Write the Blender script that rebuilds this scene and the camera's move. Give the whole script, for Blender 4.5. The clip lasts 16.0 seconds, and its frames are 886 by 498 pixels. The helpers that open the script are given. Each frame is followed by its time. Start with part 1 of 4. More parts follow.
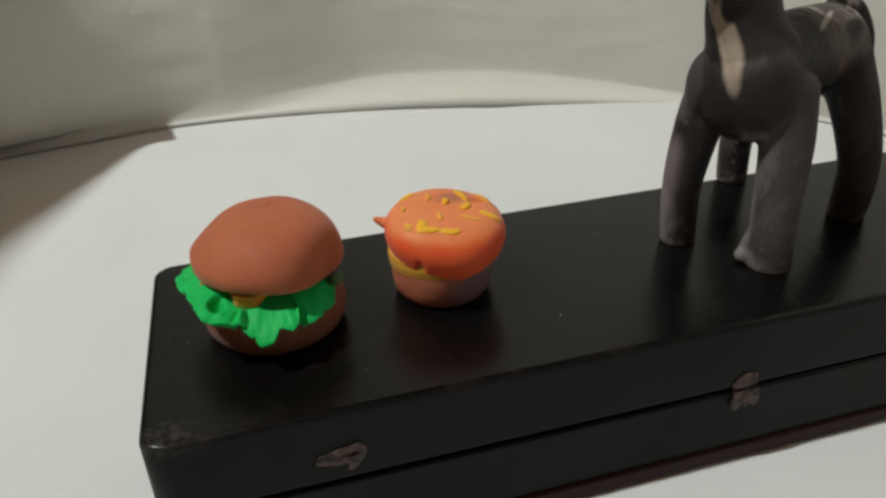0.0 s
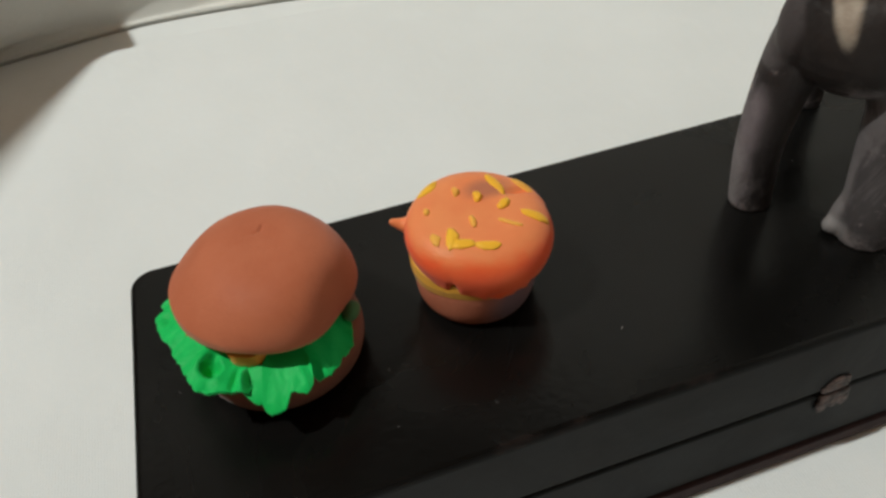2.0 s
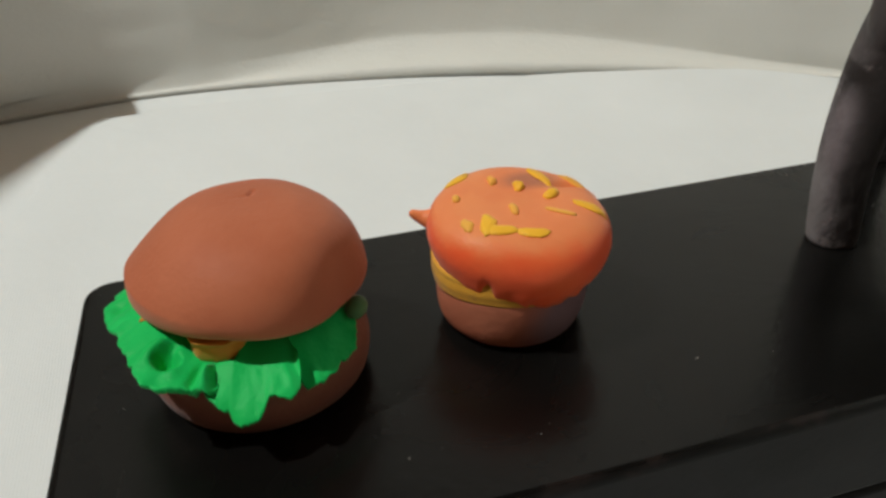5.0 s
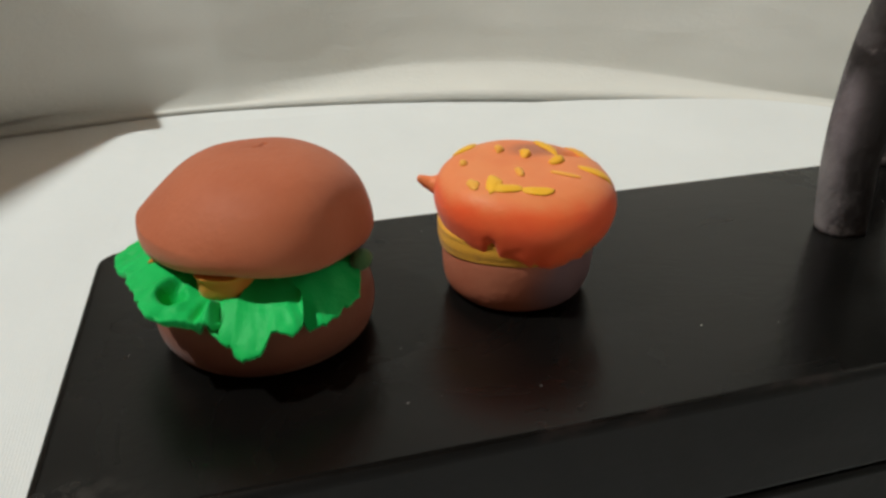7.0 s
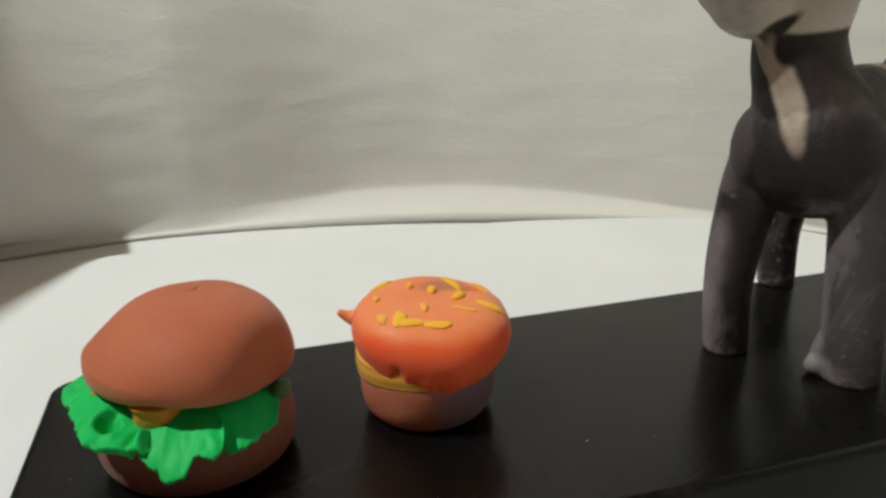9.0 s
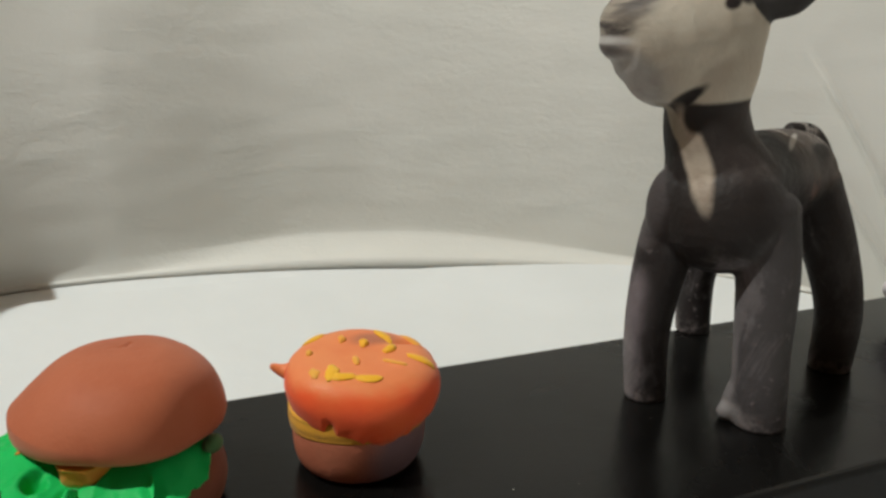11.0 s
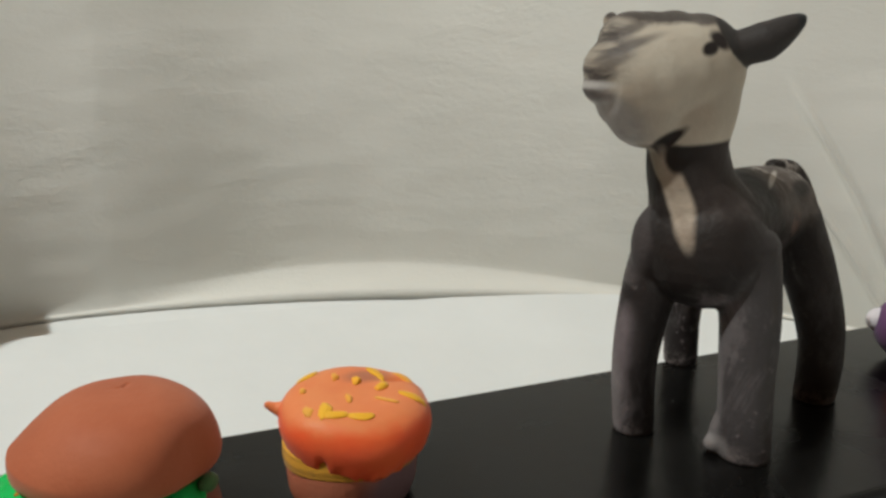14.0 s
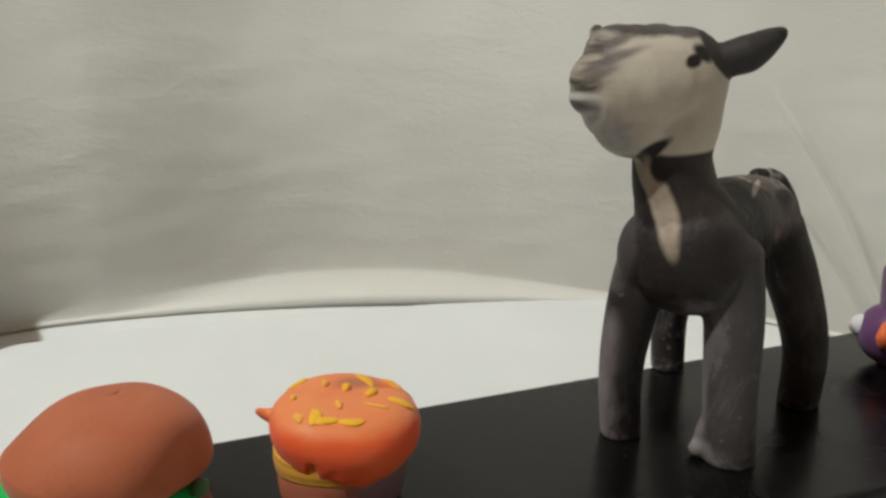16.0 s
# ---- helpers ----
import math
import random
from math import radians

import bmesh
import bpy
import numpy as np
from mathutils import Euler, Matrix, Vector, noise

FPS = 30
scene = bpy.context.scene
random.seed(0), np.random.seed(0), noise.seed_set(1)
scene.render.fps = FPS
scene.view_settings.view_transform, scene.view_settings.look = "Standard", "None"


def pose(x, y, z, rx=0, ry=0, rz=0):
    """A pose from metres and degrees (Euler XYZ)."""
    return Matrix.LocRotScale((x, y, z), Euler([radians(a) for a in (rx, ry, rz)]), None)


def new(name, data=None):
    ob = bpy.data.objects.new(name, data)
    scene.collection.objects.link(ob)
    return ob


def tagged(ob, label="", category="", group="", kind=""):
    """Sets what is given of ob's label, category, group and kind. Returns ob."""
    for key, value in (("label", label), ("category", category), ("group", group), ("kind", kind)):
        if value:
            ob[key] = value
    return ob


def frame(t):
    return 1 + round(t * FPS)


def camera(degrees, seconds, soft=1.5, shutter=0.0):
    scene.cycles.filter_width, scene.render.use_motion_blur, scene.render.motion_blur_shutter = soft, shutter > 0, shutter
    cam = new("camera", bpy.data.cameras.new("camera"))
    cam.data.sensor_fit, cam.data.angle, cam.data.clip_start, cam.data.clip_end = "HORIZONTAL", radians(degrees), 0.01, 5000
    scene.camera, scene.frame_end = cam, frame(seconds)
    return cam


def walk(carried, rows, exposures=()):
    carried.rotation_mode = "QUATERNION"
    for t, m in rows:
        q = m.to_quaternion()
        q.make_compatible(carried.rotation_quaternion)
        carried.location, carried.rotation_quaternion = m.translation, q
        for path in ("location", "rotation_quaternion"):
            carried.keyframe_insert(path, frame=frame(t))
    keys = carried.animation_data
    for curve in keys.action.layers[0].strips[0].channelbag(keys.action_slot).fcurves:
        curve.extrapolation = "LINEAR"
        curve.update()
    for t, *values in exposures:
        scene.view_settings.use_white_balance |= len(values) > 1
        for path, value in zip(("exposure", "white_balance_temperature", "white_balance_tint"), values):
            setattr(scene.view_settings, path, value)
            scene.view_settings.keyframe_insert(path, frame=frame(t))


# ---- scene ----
from mathutils.bvhtree import BVHTree

cam = camera(59.73, 16.0, soft=2.9)
TOP = 0.057          # height of the case's lid over the bed sheet
ROWS = [
    (0.0, 0.03617, -0.25853, 0.13796, 60.815, 1.666, -16.305), (0.5, 0.03482, -0.24275, 0.15088, 55.014, 3.279, -16.114),
    (1.0, 0.04396, -0.22544, 0.15795, 51.525, 3.591, -16.997), (1.5, 0.04666, -0.20167, 0.15811, 47.5, 3.328, -18.16),
    (2.0, 0.04623, -0.19074, 0.1555, 47.582, 3.957, -18.757), (2.5, 0.04453, -0.1808, 0.13972, 47.787, 4.314, -18.283),
    (3.0, 0.04328, -0.17742, 0.13143, 47.958, 4.021, -18.28), (3.5, 0.04194, -0.17877, 0.12569, 49.649, 3.54, -17.944),
    (4.0, 0.04175, -0.17928, 0.11945, 53.769, 2.034, -17.567), (6.3, 0.03562, -0.18512, 0.08603, 62.367, 1.092, -16.572),
    (6.5, 0.03737, -0.18698, 0.08669, 62.286, 0.887, -15.648), (7.0, 0.03808, -0.19103, 0.08491, 63.994, 0.85, -15.479),
    (7.5, 0.04034, -0.19649, 0.08714, 66.301, 0.954, -16.003), (8.0, 0.04219, -0.20193, 0.09351, 68.662, 0.956, -16.072),
    (8.5, 0.04691, -0.20687, 0.09745, 70.276, 1.247, -16.1), (9.0, 0.04895, -0.21395, 0.09917, 71.801, 1.189, -16.978),
    (9.5, 0.04938, -0.21816, 0.10024, 72.556, 1.014, -18.264), (9.7, 0.04826, -0.2176, 0.10124, 72.968, 0.598, -18.963),
    (12.0, 0.04849, -0.22191, 0.10738, 75.564, -0.126, -21.987), (12.5, 0.04857, -0.22282, 0.10873, 76.107, -0.092, -22.025),
    (13.0, 0.0481, -0.22315, 0.10851, 76.31, -0.073, -22.03), (13.5, 0.04746, -0.22354, 0.10879, 76.509, -0.093, -22.107),
    (14.0, 0.04771, -0.22386, 0.10975, 76.581, 0.007, -22.051), (14.5, 0.0477, -0.22411, 0.11002, 76.542, 0.079, -22.009),
    (15.0, 0.04732, -0.22421, 0.11021, 76.652, 0.033, -22.164), (15.5, 0.04742, -0.22519, 0.1108, 76.795, 0.016, -22.185),
    (16.0, 0.0474, -0.227, 0.11117, 77.003, -0.121, -22.611),
]
walk(cam, [(t, pose(x, y, z + TOP, rx, ry, rz)) for t, x, y, z, rx, ry, rz in ROWS],
     [(0.0, -0.16), (1.0, -0.06), (2.5, -0.04), (4.0, -0.05), (6.5, 0.04), (7.0, 0.08), (8.5, 0.07), (9.5, 0.14), (12.0, 0.02), (16.0, 0.02)])

# ---- light: one room lamp, the rest is bounced by the walls of the room ----
world = bpy.data.worlds.new("world")
scene.world = world
world.use_nodes = True
world.node_tree.nodes["Background"].inputs[0].default_value = (0.9, 0.75, 0.6, 1)
world.node_tree.nodes["Background"].inputs[1].default_value = 0.02
LAMP = (-1.09, -0.06, 2.0 + TOP)
lamp_data = bpy.data.lights.new("room_lamp_light", "POINT")
lamp_data.energy, lamp_data.shadow_soft_size, lamp_data.color = 151, 0.03, (0.95, 1.0, 0.965)
lamp_light = new("room_lamp_light", lamp_data)
lamp_light.matrix_world = Matrix.Translation(LAMP)


# ---- materials ----
class Shade:
    """A node material built up step by step; coordinates are the object's own, in metres."""

    def __init__(self, name, rough=0.6, metal=0.0, spec=0.5):
        self.mat = bpy.data.materials.new(name)
        self.mat.use_nodes = True
        self.tree = self.mat.node_tree
        self.bsdf = self.tree.nodes["Principled BSDF"]
        self.bsdf.inputs["Roughness"].default_value = rough
        self.bsdf.inputs["Metallic"].default_value = metal
        self.bsdf.inputs["Specular IOR Level"].default_value = spec
        self.where = self.tree.nodes.new("ShaderNodeTexCoord").outputs["Object"]

    def node(self, kind, **inputs):
        n = self.tree.nodes.new(kind)
        for key, value in inputs.items():
            self.put(n.inputs[key.replace("_", " ")], value)
        return n

    def put(self, socket, value):
        if isinstance(value, bpy.types.NodeSocket):
            self.tree.links.new(value, socket)
        else:
            socket.default_value = value

    def stretched(self, scale):
        n = self.node("ShaderNodeMapping", Vector=self.where, Scale=scale)
        return n.outputs["Vector"]

    def noise(self, scale, detail=3.0, rough=0.55, stretch=None, distortion=0.0):
        n = self.node("ShaderNodeTexNoise", Vector=self.stretched(stretch) if stretch else self.where, Scale=scale, Detail=detail,
                      Roughness=rough, Distortion=distortion)
        return n.outputs["Fac"]

    def ramp(self, value, lo, hi, a=0.0, b=1.0):
        n = self.node("ShaderNodeMapRange", Value=value)
        n.interpolation_type = "SMOOTHSTEP"
        for key, v in zip(("From Min", "From Max", "To Min", "To Max"), (lo, hi, a, b)):
            n.inputs[key].default_value = v
        return n.outputs["Result"]

    def math(self, op, a, b):
        n = self.tree.nodes.new("ShaderNodeMath")
        n.operation = op
        self.put(n.inputs[0], a)
        self.put(n.inputs[1], b)
        return n.outputs[0]

    def mix(self, fac, a, b):
        n = self.tree.nodes.new("ShaderNodeMix")
        n.data_type = "RGBA"
        self.put(n.inputs[0], fac)
        for socket, v in ((n.inputs[6], a), (n.inputs[7], b)):
            self.put(socket, (*v, 1) if isinstance(v, tuple) else v)
        return n.outputs[2]

    def zone(self, centre, radii, edge=0.12, wobble=None, turn=(0, 0, 0)):
        """1 inside an ellipsoid of the object's space, 0 outside, with an uneven rim."""
        n = self.tree.nodes.new("ShaderNodeMapping")
        n.vector_type = "TEXTURE"
        self.put(n.inputs["Vector"], self.where)
        n.inputs["Location"].default_value = centre
        n.inputs["Rotation"].default_value = [radians(a) for a in turn]
        n.inputs["Scale"].default_value = radii
        d = self.tree.nodes.new("ShaderNodeVectorMath")
        d.operation = "LENGTH"
        self.put(d.inputs[0], n.outputs["Vector"])
        far = d.outputs["Value"]
        if wobble is not None:
            far = self.math("ADD", far, self.math("MULTIPLY", self.math("SUBTRACT", wobble, 0.5), 0.35))
        return self.ramp(far, 1 - edge, 1 + edge, 1.0, 0.0)

    def colour(self, value):
        self.put(self.bsdf.inputs["Base Color"], (*value, 1) if isinstance(value, tuple) else value)
        return self

    def rough(self, value):
        self.put(self.bsdf.inputs["Roughness"], value)
        return self

    def relief(self, *layers):
        """Layers of (height, metres)."""
        normal = None
        for height, depth in layers:
            n = self.node("ShaderNodeBump", Height=height, Strength=1.0, Distance=depth)
            if normal is not None:
                self.tree.links.new(normal, n.inputs["Normal"])
            normal = n.outputs["Normal"]
        self.tree.links.new(normal, self.bsdf.inputs["Normal"])
        return self


def clay(name, a, b, rough=0.62, grain=0.00012, blot=60.0, dirt=None):
    s = Shade(name, rough, 0.0, 0.22)
    s.bsdf.inputs["Sheen Weight"].default_value = 0.12
    col = s.mix(s.ramp(s.noise(blot, 4), 0.35, 0.68), a, b)
    if dirt:
        col = s.mix(s.ramp(s.noise(140, 4, 0.65), 0.60, 0.74), col, dirt)
    s.colour(col)
    s.relief((s.noise(90, 3), grain * 2), (s.noise(900, 2), grain))
    return s


def sheet_material():
    s = Shade("white_cotton", 0.9, 0.0, 0.1)
    base = s.mix(s.ramp(s.noise(9, 3), 0.3, 0.7), (0.785, 0.80, 0.79), (0.825, 0.84, 0.832))
    s.colour(base)
    weave = s.node("ShaderNodeTexWave", Vector=s.where, Scale=330.0, Distortion=1.0, Detail=1.0)
    s.relief((s.noise(24, 4), 0.0016), (weave.outputs["Fac"], 0.00004), (s.noise(1400, 2), 0.00012))
    return s.mat


def backdrop_material():
    s = Shade("wrinkled_white_cover", 0.85, 0.0, 0.15)
    s.colour(s.mix(s.ramp(s.noise(6, 4), 0.3, 0.7), (0.725, 0.712, 0.662), (0.795, 0.782, 0.732)))
    where = s.ramp(s.noise(13, 2), 0.40, 0.68, 0.30, 1.0)
    wrinkle = s.math("MULTIPLY", s.noise(62, 4, 0.5, (1.0, 1.0, 2.6), 0.7), where)
    fine = s.math("MULTIPLY", s.noise(170, 3, 0.6, (1.0, 1.0, 1.5), 0.7), where)
    s.relief((wrinkle, 0.00056), (fine, 0.00044), (s.noise(900, 2), 0.00010))
    return s.mat


def case_material():
    s = Shade("black_leatherette", 0.3, 0.0, 0.4)
    worn = s.ramp(s.noise(26, 5, 0.6), 0.45, 0.75)
    rubbed = s.math("MULTIPLY", s.zone((0.001, -0.094, TOP - 0.0008), (0.013, 0.007, 0.0030), 0.6, s.noise(190, 4)), s.ramp(s.noise(300, 4, 0.7), 0.42, 0.60))
    edge = s.math("MULTIPLY", s.zone((0.15, -0.0957, TOP - 0.0008), (0.40, 0.0014, 0.0016), 0.3), s.ramp(s.noise(120, 5, 0.7, (0.5, 1, 1)), 0.52, 0.66))
    black = s.mix(worn, (0.0040, 0.0037, 0.0034), (0.0075, 0.0069, 0.0063))
    black = s.mix(s.math("MULTIPLY", edge, 0.3), black, (0.040, 0.027, 0.024))
    s.colour(s.mix(s.math("MULTIPLY", rubbed, 0.45), black, (0.085, 0.075, 0.068)))
    face = s.tree.nodes.new("ShaderNodeSeparateXYZ")
    s.put(face.inputs[0], s.tree.nodes.new("ShaderNodeNewGeometry").outputs["Normal"])
    up = s.ramp(face.outputs["Z"], 0.55, 0.95)
    polish = s.ramp(s.noise(18, 5, 0.62, None, 0.8), 0.3, 0.75, 0.19, 0.32)
    s.rough(s.math("ADD", polish, s.math("MULTIPLY", s.math("SUBTRACT", 1.0, up), 0.35)))
    s.put(s.bsdf.inputs["Specular IOR Level"], s.ramp(up, 0.0, 1.0, 0.23, 0.27))
    s.relief((s.noise(420, 3), 0.00006), (s.noise(60, 3), 0.0001))
    return s.mat


def trim_material():
    s = Shade("dark_red_binding", 0.7, 0.0, 0.3)
    s.colour(s.mix(s.noise(160, 4), (0.018, 0.0065, 0.006), (0.048, 0.016, 0.0135)))
    s.relief((s.noise(500, 3), 0.0002))
    return s.mat


def brass_material():
    s = Shade("worn_clasp_metal", 0.55, 0.35, 0.4)
    s.colour(s.mix(s.ramp(s.noise(420, 4, 0.7), 0.38, 0.62), (0.030, 0.021, 0.019), (0.13, 0.084, 0.072)))
    s.relief((s.noise(380, 4), 0.0007))
    return s.mat


def room_material(name, a, b):
    s = Shade(name, 0.9, 0.0, 0.1)
    s.colour(s.mix(s.noise(3, 5), a, b))
    s.relief((s.noise(60, 4), 0.001))
    return s.mat


SHEET, COVER, CASE, TRIM, BRASS = sheet_material(), backdrop_material(), case_material(), trim_material(), brass_material()
ROOM = room_material("tan_wall_paint", (0.080, 0.036, 0.011), (0.092, 0.042, 0.013))
# brown of the unseen panel added only to cast shade
BOARD = room_material("shade_panel_brown", (0.034, 0.014, 0.005), (0.046, 0.019, 0.007))
# near black, painting the shade inside the case's seam
GAP = Shade("seam_black", 0.95, 0, 0.05).colour((0.004, 0.004, 0.004)).mat
BUN = clay("brown_bun_clay", (0.485, 0.130, 0.058), (0.53, 0.156, 0.074)).mat
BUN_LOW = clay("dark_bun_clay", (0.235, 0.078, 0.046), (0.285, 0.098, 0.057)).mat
GREEN = clay("green_clay", (0.002, 0.52, 0.098), (0.005, 0.60, 0.125), 0.55).mat
PALE_GREEN = clay("pale_green_clay", (0.07, 0.18, 0.065), (0.11, 0.23, 0.09), 0.6).mat
CHEESE = clay("orange_cheese_clay", (0.62, 0.225, 0.024), (0.68, 0.265, 0.032), 0.5).mat
YELLOW = clay("mustard_clay", (0.68, 0.32, 0.030), (0.74, 0.37, 0.045), 0.55, dirt=(0.5, 0.22, 0.05)).mat
SEED = clay("yellow_seed_clay", (0.99, 0.50, 0.030), (0.99, 0.55, 0.040), 0.5).mat
SEED_PALE = clay("pale_orange_seed_clay", (0.93, 0.43, 0.065), (0.95, 0.48, 0.075), 0.5).mat
PURPLE = clay("purple_clay", (0.125, 0.048, 0.135), (0.165, 0.068, 0.175), 0.45).mat
WHITE = clay("white_clay", (0.74, 0.70, 0.74), (0.80, 0.77, 0.80), 0.5).mat
ORANGE_RED = clay("red_orange_clay", (0.80, 0.14, 0.04), (0.85, 0.19, 0.05), 0.5).mat


def cap_material():
    s = Shade("orange_glazed_clay", 0.5, 0.0, 0.25)
    s.bsdf.inputs["Sheen Weight"].default_value = 0.12
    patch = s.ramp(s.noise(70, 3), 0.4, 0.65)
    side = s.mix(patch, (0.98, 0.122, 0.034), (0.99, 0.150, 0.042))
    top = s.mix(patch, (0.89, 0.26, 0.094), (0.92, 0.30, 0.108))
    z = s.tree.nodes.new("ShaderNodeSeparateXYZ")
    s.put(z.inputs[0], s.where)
    # top coloured paler than the sides, painting in the overhead light
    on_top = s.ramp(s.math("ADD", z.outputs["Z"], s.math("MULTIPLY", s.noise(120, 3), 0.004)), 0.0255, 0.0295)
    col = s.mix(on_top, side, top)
    # spike takes the paler top colour, standing in for backlight
    col = s.mix(s.zone((-0.0190, 0.0080, 0.0245), (0.0035, 0.0035, 0.0035), 0.3), col, top)
    smudge = s.zone((0.006, 0.006, 0.0285), (0.006, 0.0035, 0.004), 0.5, s.noise(220, 3))
    col = s.mix(s.math("MULTIPLY", smudge, 0.6), col, (0.30, 0.12, 0.09))
    s.colour(col)
    s.relief((s.noise(120, 3), 0.00028), (s.noise(900, 2), 0.0001))
    return s.mat


def base_material():
    s = Shade("dusty_pink_clay", 0.6, 0.0, 0.35)
    col = s.mix(s.ramp(s.noise(80, 4), 0.35, 0.65), (0.57, 0.176, 0.097), (0.61, 0.206, 0.116))
    grey = s.zone((0.0090, -0.0145, 0.006), (0.0115, 0.010, 0.0110), 0.35, s.noise(150, 4))
    s.colour(s.mix(s.math("MULTIPLY", grey, 0.85), col, (0.20, 0.150, 0.180)))
    s.relief((s.noise(150, 3), 0.0003), (s.noise(900, 2), 0.0001))
    return s.mat


CAP, BASE = cap_material(), base_material()


def calf_material():
    """Grey-brown painted clay with a cream face and throat; zones in the figurine's own space, x ahead, y to its left."""
    s = Shade("painted_grey_clay", 0.5, 0.0, 0.24)
    wob = s.noise(130, 4, 0.6)
    scuff = s.ramp(s.noise(75, 5, 0.65), 0.50, 0.72)
    body = s.mix(scuff, (0.023, 0.0178, 0.0160), (0.043, 0.0350, 0.0320))
    smear = s.ramp(s.noise(55, 5, 0.7, (1.0, 1.0, 0.45), 0.8), 0.49, 0.62)
    leg = s.mix(smear, s.mix(scuff, (0.028, 0.0232, 0.0226), (0.060, 0.052, 0.051)), (0.165, 0.145, 0.147))
    z = s.tree.nodes.new("ShaderNodeSeparateXYZ")
    s.put(z.inputs[0], s.where)
    low = s.ramp(s.math("ADD", z.outputs["Z"], s.math("MULTIPLY", wob, 0.03)), 0.052, 0.075, 1.0, 0.0)
    col = s.mix(low, body, leg)
    pale = s.ramp(s.noise(190, 4, 0.7), 0.62, 0.70)
    col = s.mix(s.math("MULTIPLY", pale, s.math("MULTIPLY", low, 0.55)), col, (0.30, 0.25, 0.25))
    hoof = s.math("MULTIPLY", s.ramp(z.outputs["Z"], 0.0015, 0.007, 1.0, 0.0), s.ramp(s.noise(230, 4, 0.7), 0.42, 0.62))
    col = s.mix(s.math("MULTIPLY", hoof, 0.6), col, (0.26, 0.22, 0.21))
    pale_b = s.zone((0.026, 0.018, 0.022), (0.012, 0.012, 0.042), 0.35, wob)
    col = s.mix(s.math("MULTIPLY", pale_b, 0.55), col, s.mix(scuff, (0.105, 0.095, 0.097), (0.19, 0.175, 0.178)))
    # pale scuffs, with the light on the leg's left edge painted in
    pale_a = s.math("MULTIPLY", s.zone((0.0420, -0.0215, 0.022), (0.0085, 0.0085, 0.038), 0.45, wob), s.ramp(s.noise(110, 4, 0.65, (1, 1, 0.6)), 0.36, 0.58))
    col = s.mix(s.math("MULTIPLY", pale_a, 0.75), col, (0.24, 0.205, 0.215))
    shoulder = s.zone((0.0370, -0.0168, 0.0600), (0.0125, 0.0080, 0.0135), 0.2, wob)
    col = s.mix(s.math("MULTIPLY", shoulder, 0.75), col, s.mix(scuff, (0.080, 0.068, 0.068), (0.17, 0.148, 0.150)))
    # pale smudges and leg highlights, both put in as colour
    for spot, size, pale_c, much in (((0.0395, -0.0160, 0.0300), (0.0060, 0.0048, 0.0100), (0.21, 0.175, 0.185), 0.75), ((0.0380, -0.0195, 0.0100), (0.0080, 0.0038, 0.0130), (0.26, 0.235, 0.235), 0.7),
                                     ((0.0315, 0.0100, 0.0130), (0.0050, 0.0024, 0.0125), (0.22, 0.20, 0.20), 0.7), ((0.0350, 0.0110, 0.0035), (0.0060, 0.0040, 0.0032), (0.27, 0.25, 0.245), 0.7)):
        col = s.mix(s.math("MULTIPLY", s.zone(spot, size, 0.5, s.noise(160, 4, 0.6)), much), col, pale_c)
    # crease shade under the shoulder, painted dark
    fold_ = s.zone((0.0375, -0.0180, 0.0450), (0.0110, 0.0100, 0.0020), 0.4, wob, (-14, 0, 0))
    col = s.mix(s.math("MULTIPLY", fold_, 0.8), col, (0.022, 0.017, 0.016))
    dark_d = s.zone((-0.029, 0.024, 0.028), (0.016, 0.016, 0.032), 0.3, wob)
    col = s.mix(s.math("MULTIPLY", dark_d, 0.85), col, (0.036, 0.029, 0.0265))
    # front leg's side away from the lamp, its shade painted in
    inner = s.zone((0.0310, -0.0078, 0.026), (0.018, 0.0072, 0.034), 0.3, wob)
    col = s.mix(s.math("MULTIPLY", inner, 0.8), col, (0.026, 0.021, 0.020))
    # brown-grey rump, lightened further to make up for weak light
    rump = s.zone((-0.014, 0.0115, 0.0718), (0.017, 0.0125, 0.0115), 0.35, wob)
    col = s.mix(s.math("MULTIPLY", rump, 0.7), col, s.mix(scuff, (0.13, 0.104, 0.090), (0.20, 0.164, 0.145)))
    back_streak = s.math("MULTIPLY", s.zone((-0.022, 0.005, 0.078), (0.022, 0.014, 0.009), 0.4), s.ramp(s.noise(130, 4, 0.7, (2.2, 0.7, 1)), 0.50, 0.62))
    col = s.mix(s.math("MULTIPLY", back_streak, 0.9), col, (0.38, 0.34, 0.31))
    flank = s.zone((-0.0070, 0.0170, 0.0620), (0.0050, 0.0050, 0.0048), 0.4, wob)
    col = s.mix(s.math("MULTIPLY", flank, s.ramp(s.noise(210, 3), 0.45, 0.60, 0.0, 0.6)), col, (0.20, 0.115, 0.085))
    col = s.mix(s.zone((-0.0435, 0.0095, 0.066), (0.0062, 0.0085, 0.0135), 0.25, wob), col, (0.026, 0.020, 0.018))
    col = s.mix(s.zone((-0.0045, 0.0094, 0.0764), (0.0085, 0.0008, 0.0040), 0.4, None, (0, 0, 12)), col, (0.50, 0.46, 0.42))
    # shade of the gap beside the curled tail, painted on the rump
    col = s.mix(s.zone((-0.0180, 0.0148, 0.0700), (0.0080, 0.0015, 0.0085), 0.35, wob, (12, 0, 0)), col, (0.024, 0.018, 0.015))
    # brown nape, its colour also raised where little light reaches
    nape = s.zone((0.0260, 0.0070, 0.0790), (0.0140, 0.0085, 0.0135), 0.5, wob)
    col = s.mix(s.math("MULTIPLY", nape, 0.7), col, s.mix(scuff, (0.062, 0.048, 0.044), (0.105, 0.084, 0.077)))
